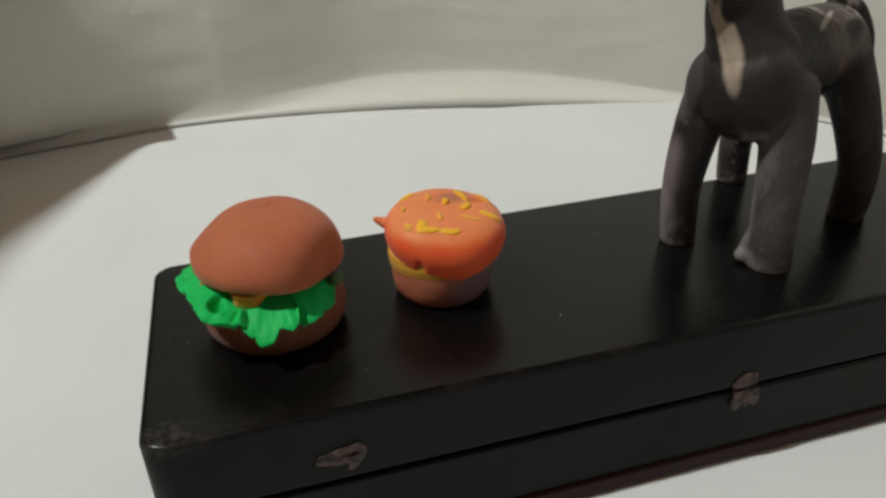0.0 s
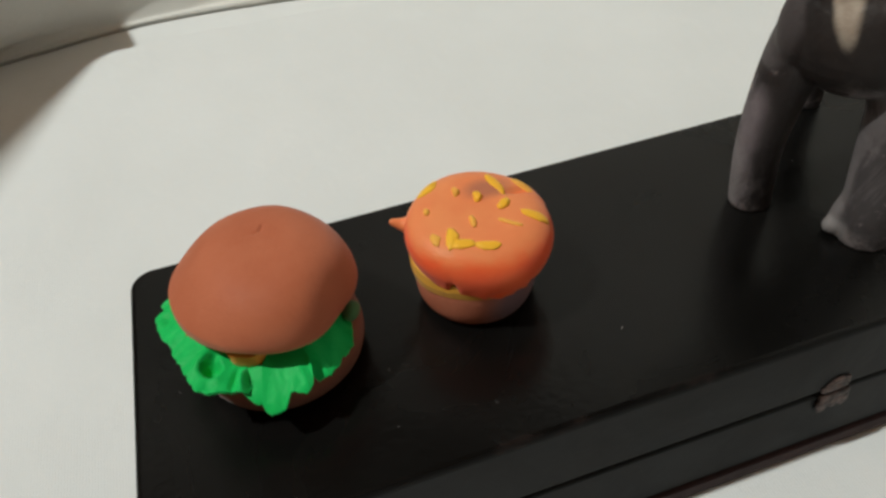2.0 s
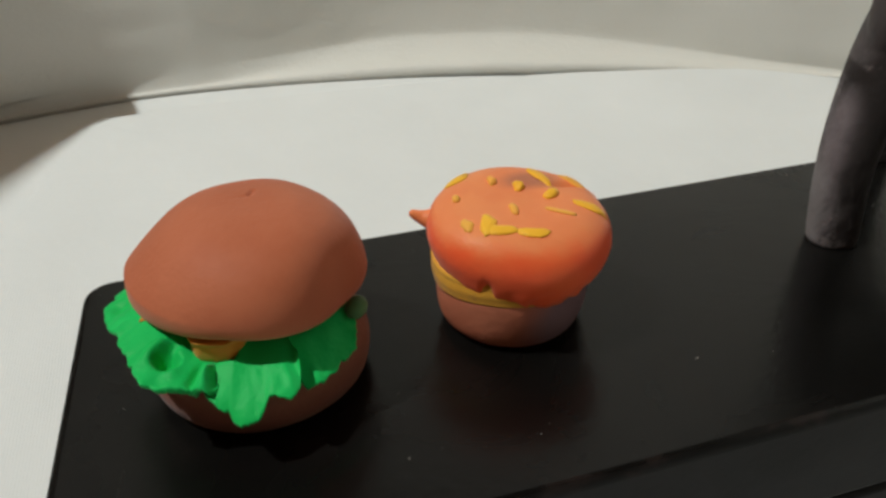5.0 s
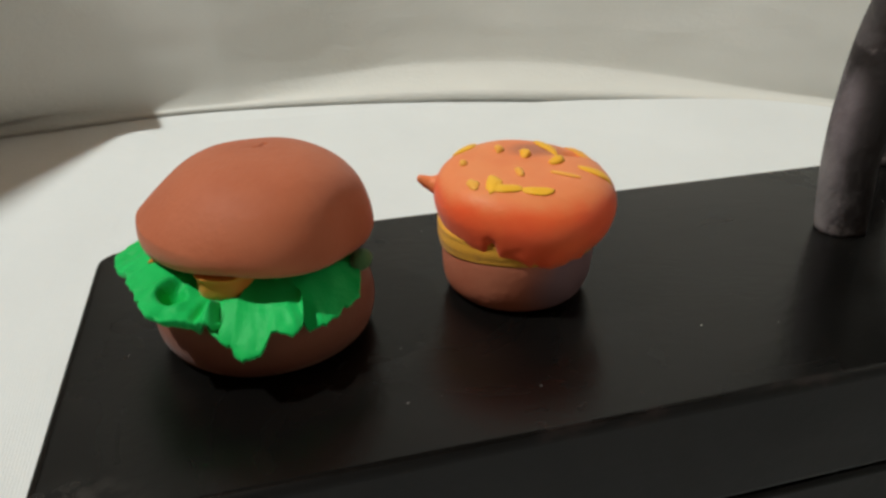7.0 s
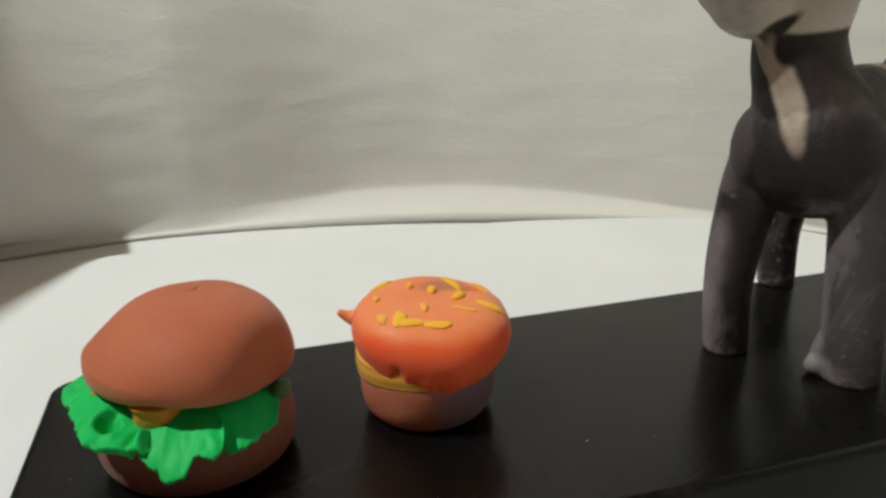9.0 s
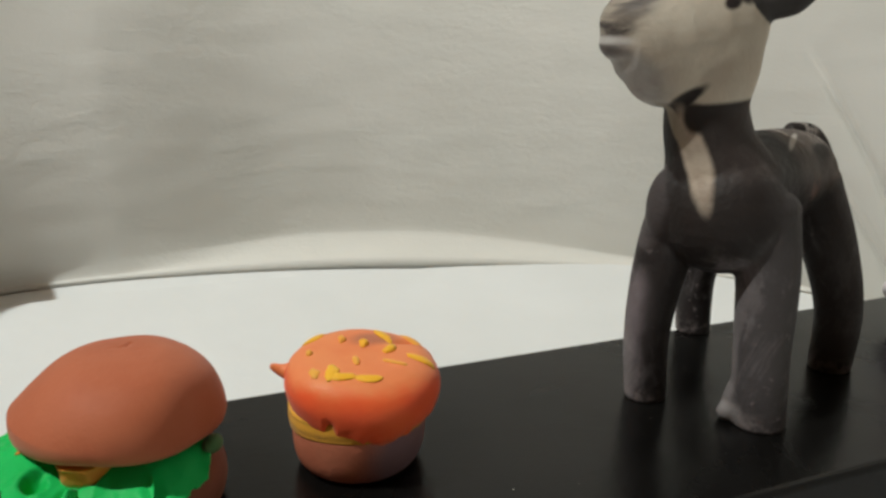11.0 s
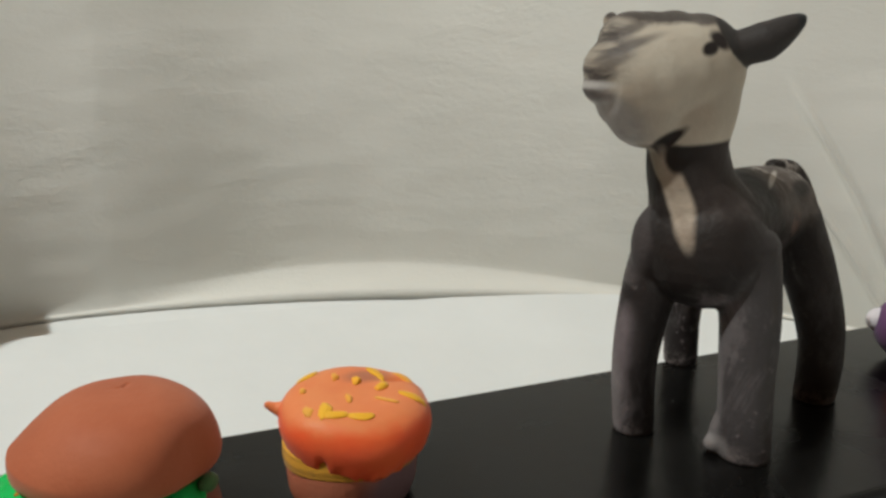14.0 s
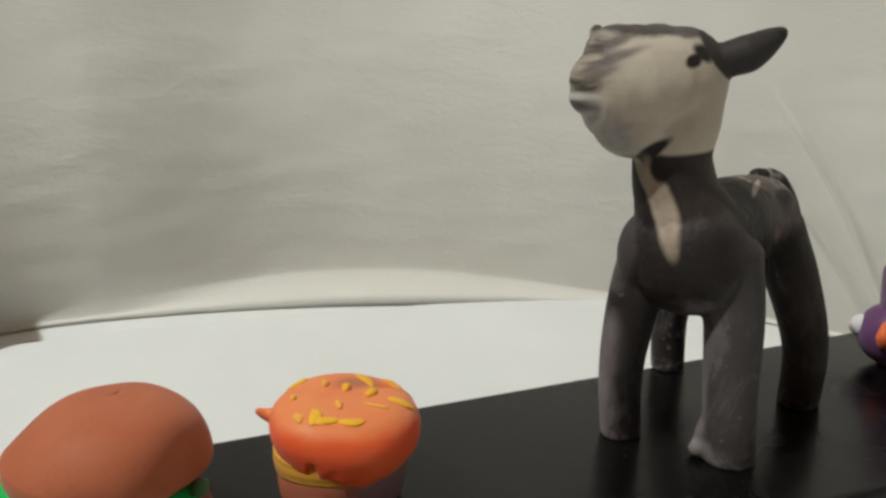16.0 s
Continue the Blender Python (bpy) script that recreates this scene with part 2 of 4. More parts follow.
    cream = s.mix(s.ramp(s.noise(60, 4), 0.35, 0.7), (0.50, 0.435, 0.35), (0.60, 0.54, 0.445))
    col = s.mix(s.zone((0.034, -0.010, 0.1075), (0.040, 0.040, 0.0195), 0.035), col, cream)
    col = s.mix(s.zone((0.047, -0.026, 0.093), (0.017, 0.017, 0.0125), 0.25, wob), col, s.mix(s.ramp(s.noise(85, 4), 0.35, 0.65), (0.29, 0.272, 0.25), (0.42, 0.40, 0.375)))
    nose = s.zone((0.051, -0.030, 0.1125), (0.0172, 0.0172, 0.0118), 0.30, s.noise(60, 3, 0.6, (1, 1, 3)))
    streak = s.ramp(s.noise(60, 4, 0.6, (1, 1, 3), 0.6), 0.36, 0.56, 0.35, 1.0)
    col = s.mix(s.math("MULTIPLY", nose, streak), col, (0.075, 0.064, 0.060))
    for spot, long_, much in (((0.051, -0.0150, 0.1140), 0.0085, 0.75), ((0.049, -0.0165, 0.1182), 0.0062, 0.7), ((0.052, -0.0180, 0.1098), 0.0062, 0.6)):
        col = s.mix(s.math("MULTIPLY", s.zone(spot, (0.012, long_, 0.0015), 0.5, s.noise(150, 3), (24, 0, 0)), much), col, (0.105, 0.088, 0.080))
    col = s.mix(s.zone((0.050, -0.027, 0.1045), (0.014, 0.010, 0.0012), 0.6, wob), col, (0.50, 0.48, 0.455))
    col = s.mix(s.zone((0.050, -0.030, 0.1018), (0.014, 0.010, 0.0016), 0.5, wob), col, (0.12, 0.10, 0.095))
    crown = s.zone((0.030, -0.010, 0.1315), (0.036, 0.028, 0.0122), 0.08, wob)
    col = s.mix(crown, col, s.mix(scuff, (0.100, 0.085, 0.076), (0.17, 0.148, 0.135)))
    col = s.mix(s.zone((0.0390, 0.0035, 0.1138), (0.0060, 0.0014, 0.0019), 0.35, s.noise(300, 3)), col, (0.024, 0.018, 0.017))
    col = s.mix(s.zone((0.0165, 0.0195, 0.1185), (0.0130, 0.0130, 0.0125), 0.06), col, (0.030, 0.032, 0.033))
    col = s.mix(s.zone((0.0235, 0.0088, 0.1180), (0.0122, 0.0108, 0.0100), 0.06, wob), col, (0.045, 0.040, 0.038))
    col = s.mix(s.zone((0.0375, 0.0046, 0.1160), (0.0060, 0.0032, 0.0012), 0.4, s.noise(300, 3), (-50, 0, 0)), col, (0.030, 0.024, 0.022))
    # shadow line between jaw and neck, painted as a thin dark zone
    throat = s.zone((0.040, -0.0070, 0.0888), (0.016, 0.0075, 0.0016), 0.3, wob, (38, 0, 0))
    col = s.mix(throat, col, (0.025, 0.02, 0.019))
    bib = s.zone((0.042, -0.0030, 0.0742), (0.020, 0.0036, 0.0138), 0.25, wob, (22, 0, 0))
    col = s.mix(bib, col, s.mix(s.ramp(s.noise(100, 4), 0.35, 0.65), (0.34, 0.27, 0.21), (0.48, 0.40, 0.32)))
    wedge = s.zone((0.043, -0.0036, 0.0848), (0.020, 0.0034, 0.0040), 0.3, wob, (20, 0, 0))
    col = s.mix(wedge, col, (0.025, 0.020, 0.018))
    # dark crease line down beside the bib, put in as colour
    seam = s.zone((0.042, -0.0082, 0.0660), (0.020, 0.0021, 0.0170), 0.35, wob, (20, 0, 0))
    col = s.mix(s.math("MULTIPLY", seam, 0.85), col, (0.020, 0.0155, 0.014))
    strip = s.zone((0.043, -0.0092, 0.0825), (0.020, 0.0018, 0.0075), 0.25, wob, (30, 0, 0))
    col = s.mix(s.math("MULTIPLY", strip, 0.8), col, (0.34, 0.29, 0.22))
    s.colour(col)
    s.rough(s.ramp(s.noise(90, 4), 0.3, 0.7, 0.52, 0.70))
    s.relief((s.noise(95, 4), 0.0009), (s.noise(600, 3), 0.00018))
    return s.mat


CALF = calf_material()


# ---- mesh helpers ----
def mesh_from(name, bm, material, smooth=True):
    bmesh.ops.recalc_face_normals(bm, faces=bm.faces)
    me = bpy.data.meshes.new(name)
    bm.to_mesh(me)
    bm.free()
    for p in me.polygons:
        p.use_smooth = smooth
    me.materials.append(material)
    return me


def part(name, bm, material, parent=None, label="", smooth=True):
    ob = new(name, mesh_from(name, bm, material, smooth))
    if parent is not None:
        ob.parent = parent
    return tagged(ob, label)


def thing(name, x, y, z, label, category, group="", kind="", rz=0):
    ob = new(name)
    ob.empty_display_size = 0.01
    ob.matrix_world = pose(x, y, z, 0, 0, rz)
    return tagged(ob, label, category, group, kind)


def quads(bm, rows, closed):
    """Faces between rows of vertices of equal length."""
    for a, b in zip(rows[:-1], rows[1:]):
        n = len(a)
        for i in range(n if closed else n - 1):
            j = (i + 1) % n
            bm.faces.new((a[i], a[j], b[j], b[i]))


def lump(p, size, amount, seed=0.0):
    return noise.noise(Vector(p) * size + Vector((seed, seed * 1.7, -seed))) * amount


def lathe(profile, segments=72, warp=None):
    """A round body from a profile of (radius, height), both ends on the axis or closed; warp moves each point (p, angle)."""
    bm = bmesh.new()
    rows = []
    for r, z in profile:
        ring = []
        for i in range(segments):
            a = 2 * math.pi * i / segments
            p = Vector((r * math.cos(a), r * math.sin(a), z))
            ring.append(bm.verts.new(warp(p, a) if warp else p))
        rows.append(ring)
    quads(bm, rows, True)
    for ring in (rows[0], rows[-1]):
        c = sum((v.co for v in ring), Vector()) / segments
        mid = bm.verts.new(c)
        for i in range(segments):
            bm.faces.new((ring[i], ring[(i + 1) % segments], mid))
    return bm


def smooth_profile(points, steps=8):
    """A Catmull-Rom curve through profile points."""
    pts = [Vector((*p, 0)) for p in points]
    pts = [pts[0]] + pts + [pts[-1]]
    out = []
    for a, b, c, d in zip(pts, pts[1:], pts[2:], pts[3:]):
        for k in range(steps):
            t = k / steps
            q = 0.5 * (2 * b + (c - a) * t + (2 * a - 5 * b + 4 * c - d) * t * t + (3 * b - a - 3 * c + d) * t ** 3)
            out.append((max(q.x, 1e-5), q.y))
    out.append((max(points[-1][0], 1e-5), points[-1][1]))
    return out


def tube(bm, path, radii, segments=20, flat=1.0, up=(0, 0, 1)):
    """A limb along a path of points with a radius at each, its ends rounded; flat squeezes it across."""
    pts = [Vector(p) for p in path]
    fine, rad = [], []
    ext = [pts[0]] + pts + [pts[-1]]
    for k in range(len(pts) - 1):
        a, b, c, d = ext[k], ext[k + 1], ext[k + 2], ext[k + 3]
        for j in range(6):
            t = j / 6
            fine.append(0.5 * (2 * b + (c - a) * t + (2 * a - 5 * b + 4 * c - d) * t * t + (3 * b - a - 3 * c + d) * t ** 3))
            rad.append(radii[k] * (1 - t) + radii[k + 1] * t)
    fine.append(pts[-1])
    rad.append(radii[-1])
    d0, d1 = (fine[0] - fine[1]).normalized(), (fine[-1] - fine[-2]).normalized()
    head = [(fine[0] + d0 * rad[0] * s * 0.6, rad[0] * c) for s, c in ((1.0, 0.08), (0.85, 0.52), (0.5, 0.86))]
    tail = [(fine[-1] + d1 * rad[-1] * s * 0.6, rad[-1] * c) for s, c in ((0.5, 0.86), (0.85, 0.52), (1.0, 0.08))]
    line = head + list(zip(fine, rad)) + tail
    rows = []
    way = (line[1][0] - line[0][0]).normalized()
    side = way.cross(Vector(up))
    if side.length < 0.3:
        side = way.cross(Vector((1, 0, 0)))
    for k, (p, r) in enumerate(line):
        q0, q1 = line[max(k - 1, 0)][0], line[min(k + 1, len(line) - 1)][0]
        way = (q1 - q0).normalized()
        side = (side - way * side.dot(way)).normalized()
        over = side.cross(way)
        rows.append([bm.verts.new(p + side * math.cos(a) * r + over * math.sin(a) * r * flat)
                     for a in (2 * math.pi * i / segments for i in range(segments))])
    quads(bm, rows, True)
    for ring in (rows[0], rows[-1]):
        bm.faces.new(ring)
    return bm


def ball(bm, centre, radii, turn=(0, 0, 0), seg=28):
    m = Matrix.Translation(centre) @ Euler([radians(a) for a in turn]).to_matrix().to_4x4() @ Matrix.Diagonal((*radii, 1))
    bmesh.ops.create_uvsphere(bm, u_segments=seg, v_segments=seg // 2, radius=1.0, matrix=m)
    return bm


def rounded_slab(x0, x1, y0, y1, corner, levels, steps=8):
    """A block with rounded upright corners; levels of (inset, z) from below to above."""
    bm = bmesh.new()
    rows = []
    for inset, z in levels:
        r = max(corner - inset, 0.0006)
        ring = []
        for cx, cy, start in ((x1, y1, 0), (x0, y1, 90), (x0, y0, 180), (x1, y0, 270)):
            mx = cx - (corner if cx == x1 else -corner)
            my = cy - (corner if cy == y1 else -corner)
            for k in range(steps + 1):
                a = radians(start + 90 * k / steps)
                ring.append(bm.verts.new((mx + r * math.cos(a), my + r * math.sin(a), z)))
        rows.append(ring)
    quads(bm, rows, True)
    bm.faces.new(rows[0])
    bm.faces.new(rows[-1])
    return bm


def spline(table, x):
    """Smooth interpolation in a table of (x, value)."""
    xs, ys = [p[0] for p in table], [p[1] for p in table]
    if x <= xs[0]:
        return ys[0]
    if x >= xs[-1]:
        return ys[-1]
    k = max(i for i in range(len(xs)) if xs[i] <= x)
    k = min(k, len(xs) - 2)
    h = xs[k + 1] - xs[k]
    t = (x - xs[k]) / h

    def slope(i):
        if i == 0 or i == len(xs) - 1:
            return 0.5 * (ys[min(i + 1, len(ys) - 1)] - ys[max(i - 1, 0)]) / h
        return (ys[i + 1] - ys[i - 1]) / (xs[i + 1] - xs[i - 1])

    m0, m1 = slope(k) * h, slope(k + 1) * h
    return (2 * t ** 3 - 3 * t * t + 1) * ys[k] + (t ** 3 - 2 * t * t + t) * m0 + (3 * t * t - 2 * t ** 3) * ys[k + 1] + (t ** 3 - t * t) * m1


def polyline(table, x):
    """Straight interpolation in a table of (x, values...)."""
    for a, b in zip(table, table[1:]):
        if x <= b[0]:
            f = min(max((x - a[0]) / (b[0] - a[0]), 0.0), 1.0)
            return [p + (q - p) * f for p, q in zip(a[1:], b[1:])]
    return list(table[-1][1:])


def ease(x, a, b):
    t = min(max((x - a) / (b - a), 0.0), 1.0)
    return t * t * (3 - 2 * t)


# ---- the bed and its backdrop ----
CREASE = [(-0.34, 0.20), (-0.20, 0.225), (-0.12, 0.238), (-0.06, 0.250), (0.0, 0.260), (0.063, 0.256), (0.163, 0.239), (0.26, 0.210),
          (0.335, 0.181), (0.38, 0.158), (0.42, 0.122), (0.455, 0.080), (0.50, 0.01), (0.545, -0.10), (0.57, -0.25), (0.58, -0.5)]

FOLD = [(-0.34, 0.002), (-0.10, 0.003), (-0.05, 0.006), (0.0, 0.0068), (0.03, 0.0098), (0.062, 0.0132), (0.095, 0.0170), (0.13, 0.0205), (0.17, 0.0216), (0.20, 0.0214),
        (0.24, 0.0190), (0.27, 0.0160), (0.30, 0.0125), (0.333, 0.0086), (0.37, 0.0055), (0.42, 0.003), (0.6, 0.002)]      # how high the lit fold shows along the crease

# a low ridge in the sheet before the crease: x, its distance from the crease, its height
RIDGE = [(-0.04, 0.024, 0.0), (0.03, 0.0243, 0.0010), (0.0609, 0.0255, 0.0014), (0.0925, 0.0224, 0.0015), (0.1257, 0.0186, 0.0015), (0.1606, 0.0135, 0.0015), (0.1955, 0.0100, 0.0017),
         (0.2138, 0.0067, 0.0018), (0.2319, 0.0048, 0.0020), (0.2672, 0.0036, 0.0026), (0.3023, 0.0025, 0.0034), (0.33, 0.0020, 0.0036), (0.40, 0.0020, 0.0)]


def crease_curve(n):
    pts = [Vector((x, y, 0)) for x, y in CREASE]
    ext = [2 * pts[0] - pts[1]] + pts + [2 * pts[-1] - pts[-2]]
    raw = []
    for a, b, c, d in zip(ext, ext[1:], ext[2:], ext[3:]):
        for k in range(20):
            t = k / 20
            raw.append(0.5 * (2 * b + (c - a) * t + (2 * a - 5 * b + 4 * c - d) * t * t + (3 * b - a - 3 * c + d) * t ** 3))
    raw.append(pts[-1])
    run = [0.0]
    for a, b in zip(raw, raw[1:]):
        run.append(run[-1] + (b - a).length)
    # closer columns where the slanting ridges run
    dens = [6.0 if 0.40 < p.x < 0.475 and p.y > 0 else 1.0 for p in raw]
    total = [0.0]
    for a, b, d in zip(run, run[1:], dens):
        total.append(total[-1] + (b - a) * d)
    steps = np.interp(np.linspace(0, total[-1], n), total, run) / run[-1]
    out, k = [], 0
    for i in range(n):
        s = run[-1] * steps[i]
        while k < len(run) - 2 and run[k + 1] < s:
            k += 1
        f = (s - run[k]) / max(run[k + 1] - run[k], 1e-9)
        out.append((raw[k].lerp(raw[k + 1], f), (raw[k + 1] - raw[k]).normalized()))
    return out


def sheet_height(x, y):
    z = 0.021 * ease(y, -0.03, 0.25) + lump((x, y, 0), 7, 0.0012, 3) * ease(abs(y + 0.05) + max(0, -x) * 2, 0.06, 0.2)
    yc = spline(CREASE, x) if x < 0.45 else -1
    if yc > -0.5 and y > yc - 0.30:
        d = yc - y
        off, high = polyline(RIDGE, x)
        if d > off:
            z += high * math.exp(-((d - off) / 0.034) ** 2)
        else:
            # behind its crest the sheet dips, then runs up to the crease
            near, dip = min(0.0050, 0.7 * off), 0.0024 * ease(high, 0.0, 0.001) * ease(off, 0.003, 0.012)
            z += high - (high + dip) * ease(off - d, 0.0, near) + dip * ease(off - d, near, off)
        z -= 0.011 * ease(-d, -0.0010, 0.0030)
    return z


def bed_sheet():
    bm = bmesh.new()
    xs = list(np.concatenate([np.linspace(-0.9, -0.32, 12), np.linspace(-0.30, 0.60, 150), np.linspace(0.63, 1.2, 12)]))
    vs = list(np.concatenate([np.linspace(-1.1, -0.3, 14), np.linspace(-0.28, 0.18, 70), np.linspace(0.184, 0.2225, 26), np.linspace(0.2232, 0.27, 90), np.linspace(0.275, 0.34, 12)]))
    rows = []
    for v in vs:
        row = []
        for x in xs:
            y = v + (max(spline(CREASE, x), 0.08) - 0.26) * ease(v, -0.25, 0.235)
            row.append(bm.verts.new((x, y, sheet_height(x, y) - 0.0003)))
        rows.append(row)
    quads(bm, rows, False)
    ob = part("bed_sheet", bm, SHEET)
    return tagged(ob, "smooth white cotton bed sheet with soft creases", "bed sheet", kind="structure")


def backdrop():
    """The cover behind the bed: a lit fold along the crease, then a bulging wrinkled face with two slanting ridges."""
    bm = bmesh.new()
    line = crease_curve(520)
    heights = [0] + list(np.linspace(0.0008, 0.012, 15)) + list(np.linspace(0.0135, 0.16, 84)) + list(np.linspace(0.165, 0.7, 30))
    rows = []
    shelf_steps = 16
    for p, way in line:
        back = Vector((-way.y, way.x, 0))
        x = p.x
        high = spline(FOLD, x)
        deep = 1 - ease(x, -0.16, -0.03)
        round_ = 0.022 * (1 - ease(x, -0.16, -0.01))
        lip = (0.0004 + 0.135 * high) * (1 - deep) + 0.0002
        lift = (0.45 + 0.38 * (1 - ease(x, 0.0, 0.12))) * high
        shelf = max(0.002, (high - 1.9 * lip - 0.75 * lift) / 0.27)
        base = 0.021 * ease(p.y, -0.03, 0.25)
        col = [p + back * 0.004 + Vector((0, 0, base - 0.010)), p + back * 0.0035 + Vector((0, 0, base - 0.003))]
        for k in range(7):
            a = radians(-70 + 160 * k / 6)
            col.append(p + back * (0.0030 - lip * 0.8 * math.cos(a)) + Vector((0, 0, base - 0.001 + lip * (0.9 + math.sin(a)))))
        z0 = base - 0.001 + lip * 1.9
        for k in range(1, shelf_steps):
            t = k / (shelf_steps - 1)
            col.append(p + back * (0.0030 + shelf * t) + Vector((0, 0, z0 + lift * (0.2 * t * t + 0.8 * t ** 3.5))))
        base = z0
        for h in heights[1:]:
            lean = 0.08 * high * (1 - math.exp(-h / 0.003)) - (0.13 + 0.24 * ease(x, 0.22, 0.42)) * h
            # at the far end the cover bulges out over a dark gap
            over = min(max(h - 0.006 * deep, 0.0) / 0.020, 1.0)
            lean -= round_ * math.sqrt(1 - (1 - over) ** 2) * (1 - 0.7 * ease(h, 0.03, 0.16))
            lean += 0.014 * deep * (1 - ease(h, 0.0045 * deep, 0.0045 * deep + 0.002))
            lean += 1.45 * h * h if h < 0.15 else 0.032625 + 0.435 * (h - 0.15)
            q = p + back * (shelf + 0.003 + lean) + Vector((0, 0, base + lift + h))
            q += back * (lump(q, 9, 0.0028, 5) + lump((q.x * 1.0, q.y, q.z * 2.6), 30, 0.0005, 9)) * ease(h, 0.0, 0.02)
            zz = q.z - TOP
            for x0, z0, x1, z1, bend in ((0.420, 0.0824, 0.456, -0.018, 0.004), (0.424, 0.034, 0.4525, -0.030, 0.002)):
                t = (z0 - zz) / (z0 - z1)
                if -0.25 < t < 1.2:
                    xm = x0 + (x1 - x0) * t + bend * math.sin(math.pi * t)
                    d = (p.x - xm) / 0.0016
                    q -= back * 0.0044 * math.exp(-d * d) * ease(t, -0.25, 0.15)
            col.append(q)
        rows.append([bm.verts.new(v) for v in col])
    quads(bm, rows, False)
    ob = part("wall_back", bm, COVER)
    return tagged(ob, "creased off-white cover rising behind the bed sheet", "backdrop", kind="structure")


def slab(name, corners, thick, material, label):
    """A flat wall from corners in a plane, made thick along its normal."""
    bm = bmesh.new()
    pts = [Vector(c) for c in corners]
    n = (pts[1] - pts[0]).cross(pts[2] - pts[0]).normalized() * thick
    a = [bm.verts.new(p) for p in pts]
    b = [bm.verts.new(p + n) for p in pts]
    bm.faces.new(a)
    bm.faces.new(b[::-1])
    for i in range(len(pts)):
        j = (i + 1) % len(pts)
        bm.faces.new((a[j], a[i], b[i], b[j]))
    ob = part(name, bm, material, smooth=False)
    return tagged(ob, label, {"ceiling": "ceiling", "floor": "floor", "bed": "bed"}.get(name, "wall"), kind="structure")


def room():
    x0, x1, y0, y1, z0, z1 = -2.3, 2.0, -2.2, 1.6, -0.45, 2.35
    slab("wall_north", ((x0, y1, z0), (x1, y1, z0), (x1, y1, z1), (x0, y1, z1)), -0.1, ROOM, "plain tan painted room wall behind the bed")
    slab("wall_south", ((x0, y0, z0), (x1, y0, z0), (x1, y0, z1), (x0, y0, z1)), 0.1, ROOM, "plain tan painted room wall")
    slab("wall_west", ((x0, y0, z0), (x0, y1, z0), (x0, y1, z1), (x0, y0, z1)), -0.1, ROOM, "plain tan painted room wall")
    slab("wall_east", ((x1, y0, z0), (x1, y1, z0), (x1, y1, z1), (x1, y0, z1)), 0.1, ROOM, "plain tan painted room wall")
    slab("ceiling", ((x0, y0, z1), (x1, y0, z1), (x1, y1, z1), (x0, y1, z1)), 0.1, ROOM, "plain tan painted ceiling")
    slab("floor", ((x0, y0, z0), (x1, y0, z0), (x1, y1, z0), (x0, y1, z0)), -0.1, ROOM, "plain tan floor of the room")
    slab("bed", ((-0.88, -1.08, -0.45), (1.18, -1.08, -0.45), (1.18, 0.28, -0.45), (-0.88, 0.28, -0.45)), 0.44, ROOM, "plain bed under the white sheet")
    # unseen slanting panel added by the lamp, shading the bed's far corner and cover
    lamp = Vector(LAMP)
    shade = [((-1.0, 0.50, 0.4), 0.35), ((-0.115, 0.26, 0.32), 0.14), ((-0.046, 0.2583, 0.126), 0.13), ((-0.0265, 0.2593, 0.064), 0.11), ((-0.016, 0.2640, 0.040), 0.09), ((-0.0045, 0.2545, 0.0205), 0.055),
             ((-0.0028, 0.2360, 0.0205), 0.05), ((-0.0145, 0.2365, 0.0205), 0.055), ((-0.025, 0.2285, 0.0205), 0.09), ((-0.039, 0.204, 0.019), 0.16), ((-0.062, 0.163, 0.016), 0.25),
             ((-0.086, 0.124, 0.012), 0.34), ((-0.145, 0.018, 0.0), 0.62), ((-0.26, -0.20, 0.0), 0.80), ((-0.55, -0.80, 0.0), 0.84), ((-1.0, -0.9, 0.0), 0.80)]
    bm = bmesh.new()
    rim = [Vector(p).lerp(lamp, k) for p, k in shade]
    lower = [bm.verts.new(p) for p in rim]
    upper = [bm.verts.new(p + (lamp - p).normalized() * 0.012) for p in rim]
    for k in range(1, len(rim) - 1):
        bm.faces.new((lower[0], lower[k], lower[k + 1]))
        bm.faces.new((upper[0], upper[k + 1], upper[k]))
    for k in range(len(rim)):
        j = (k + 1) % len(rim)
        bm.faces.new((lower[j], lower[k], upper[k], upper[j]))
    tagged(part("shade_slant", bm, BOARD, smooth=False), "unseen brown panel added to shade the bed's far corner", "wall", kind="structure")


# ---- the black case ----
LONG, DEEP = 0.40, 0.0967
SEAM = TOP - 0.0256


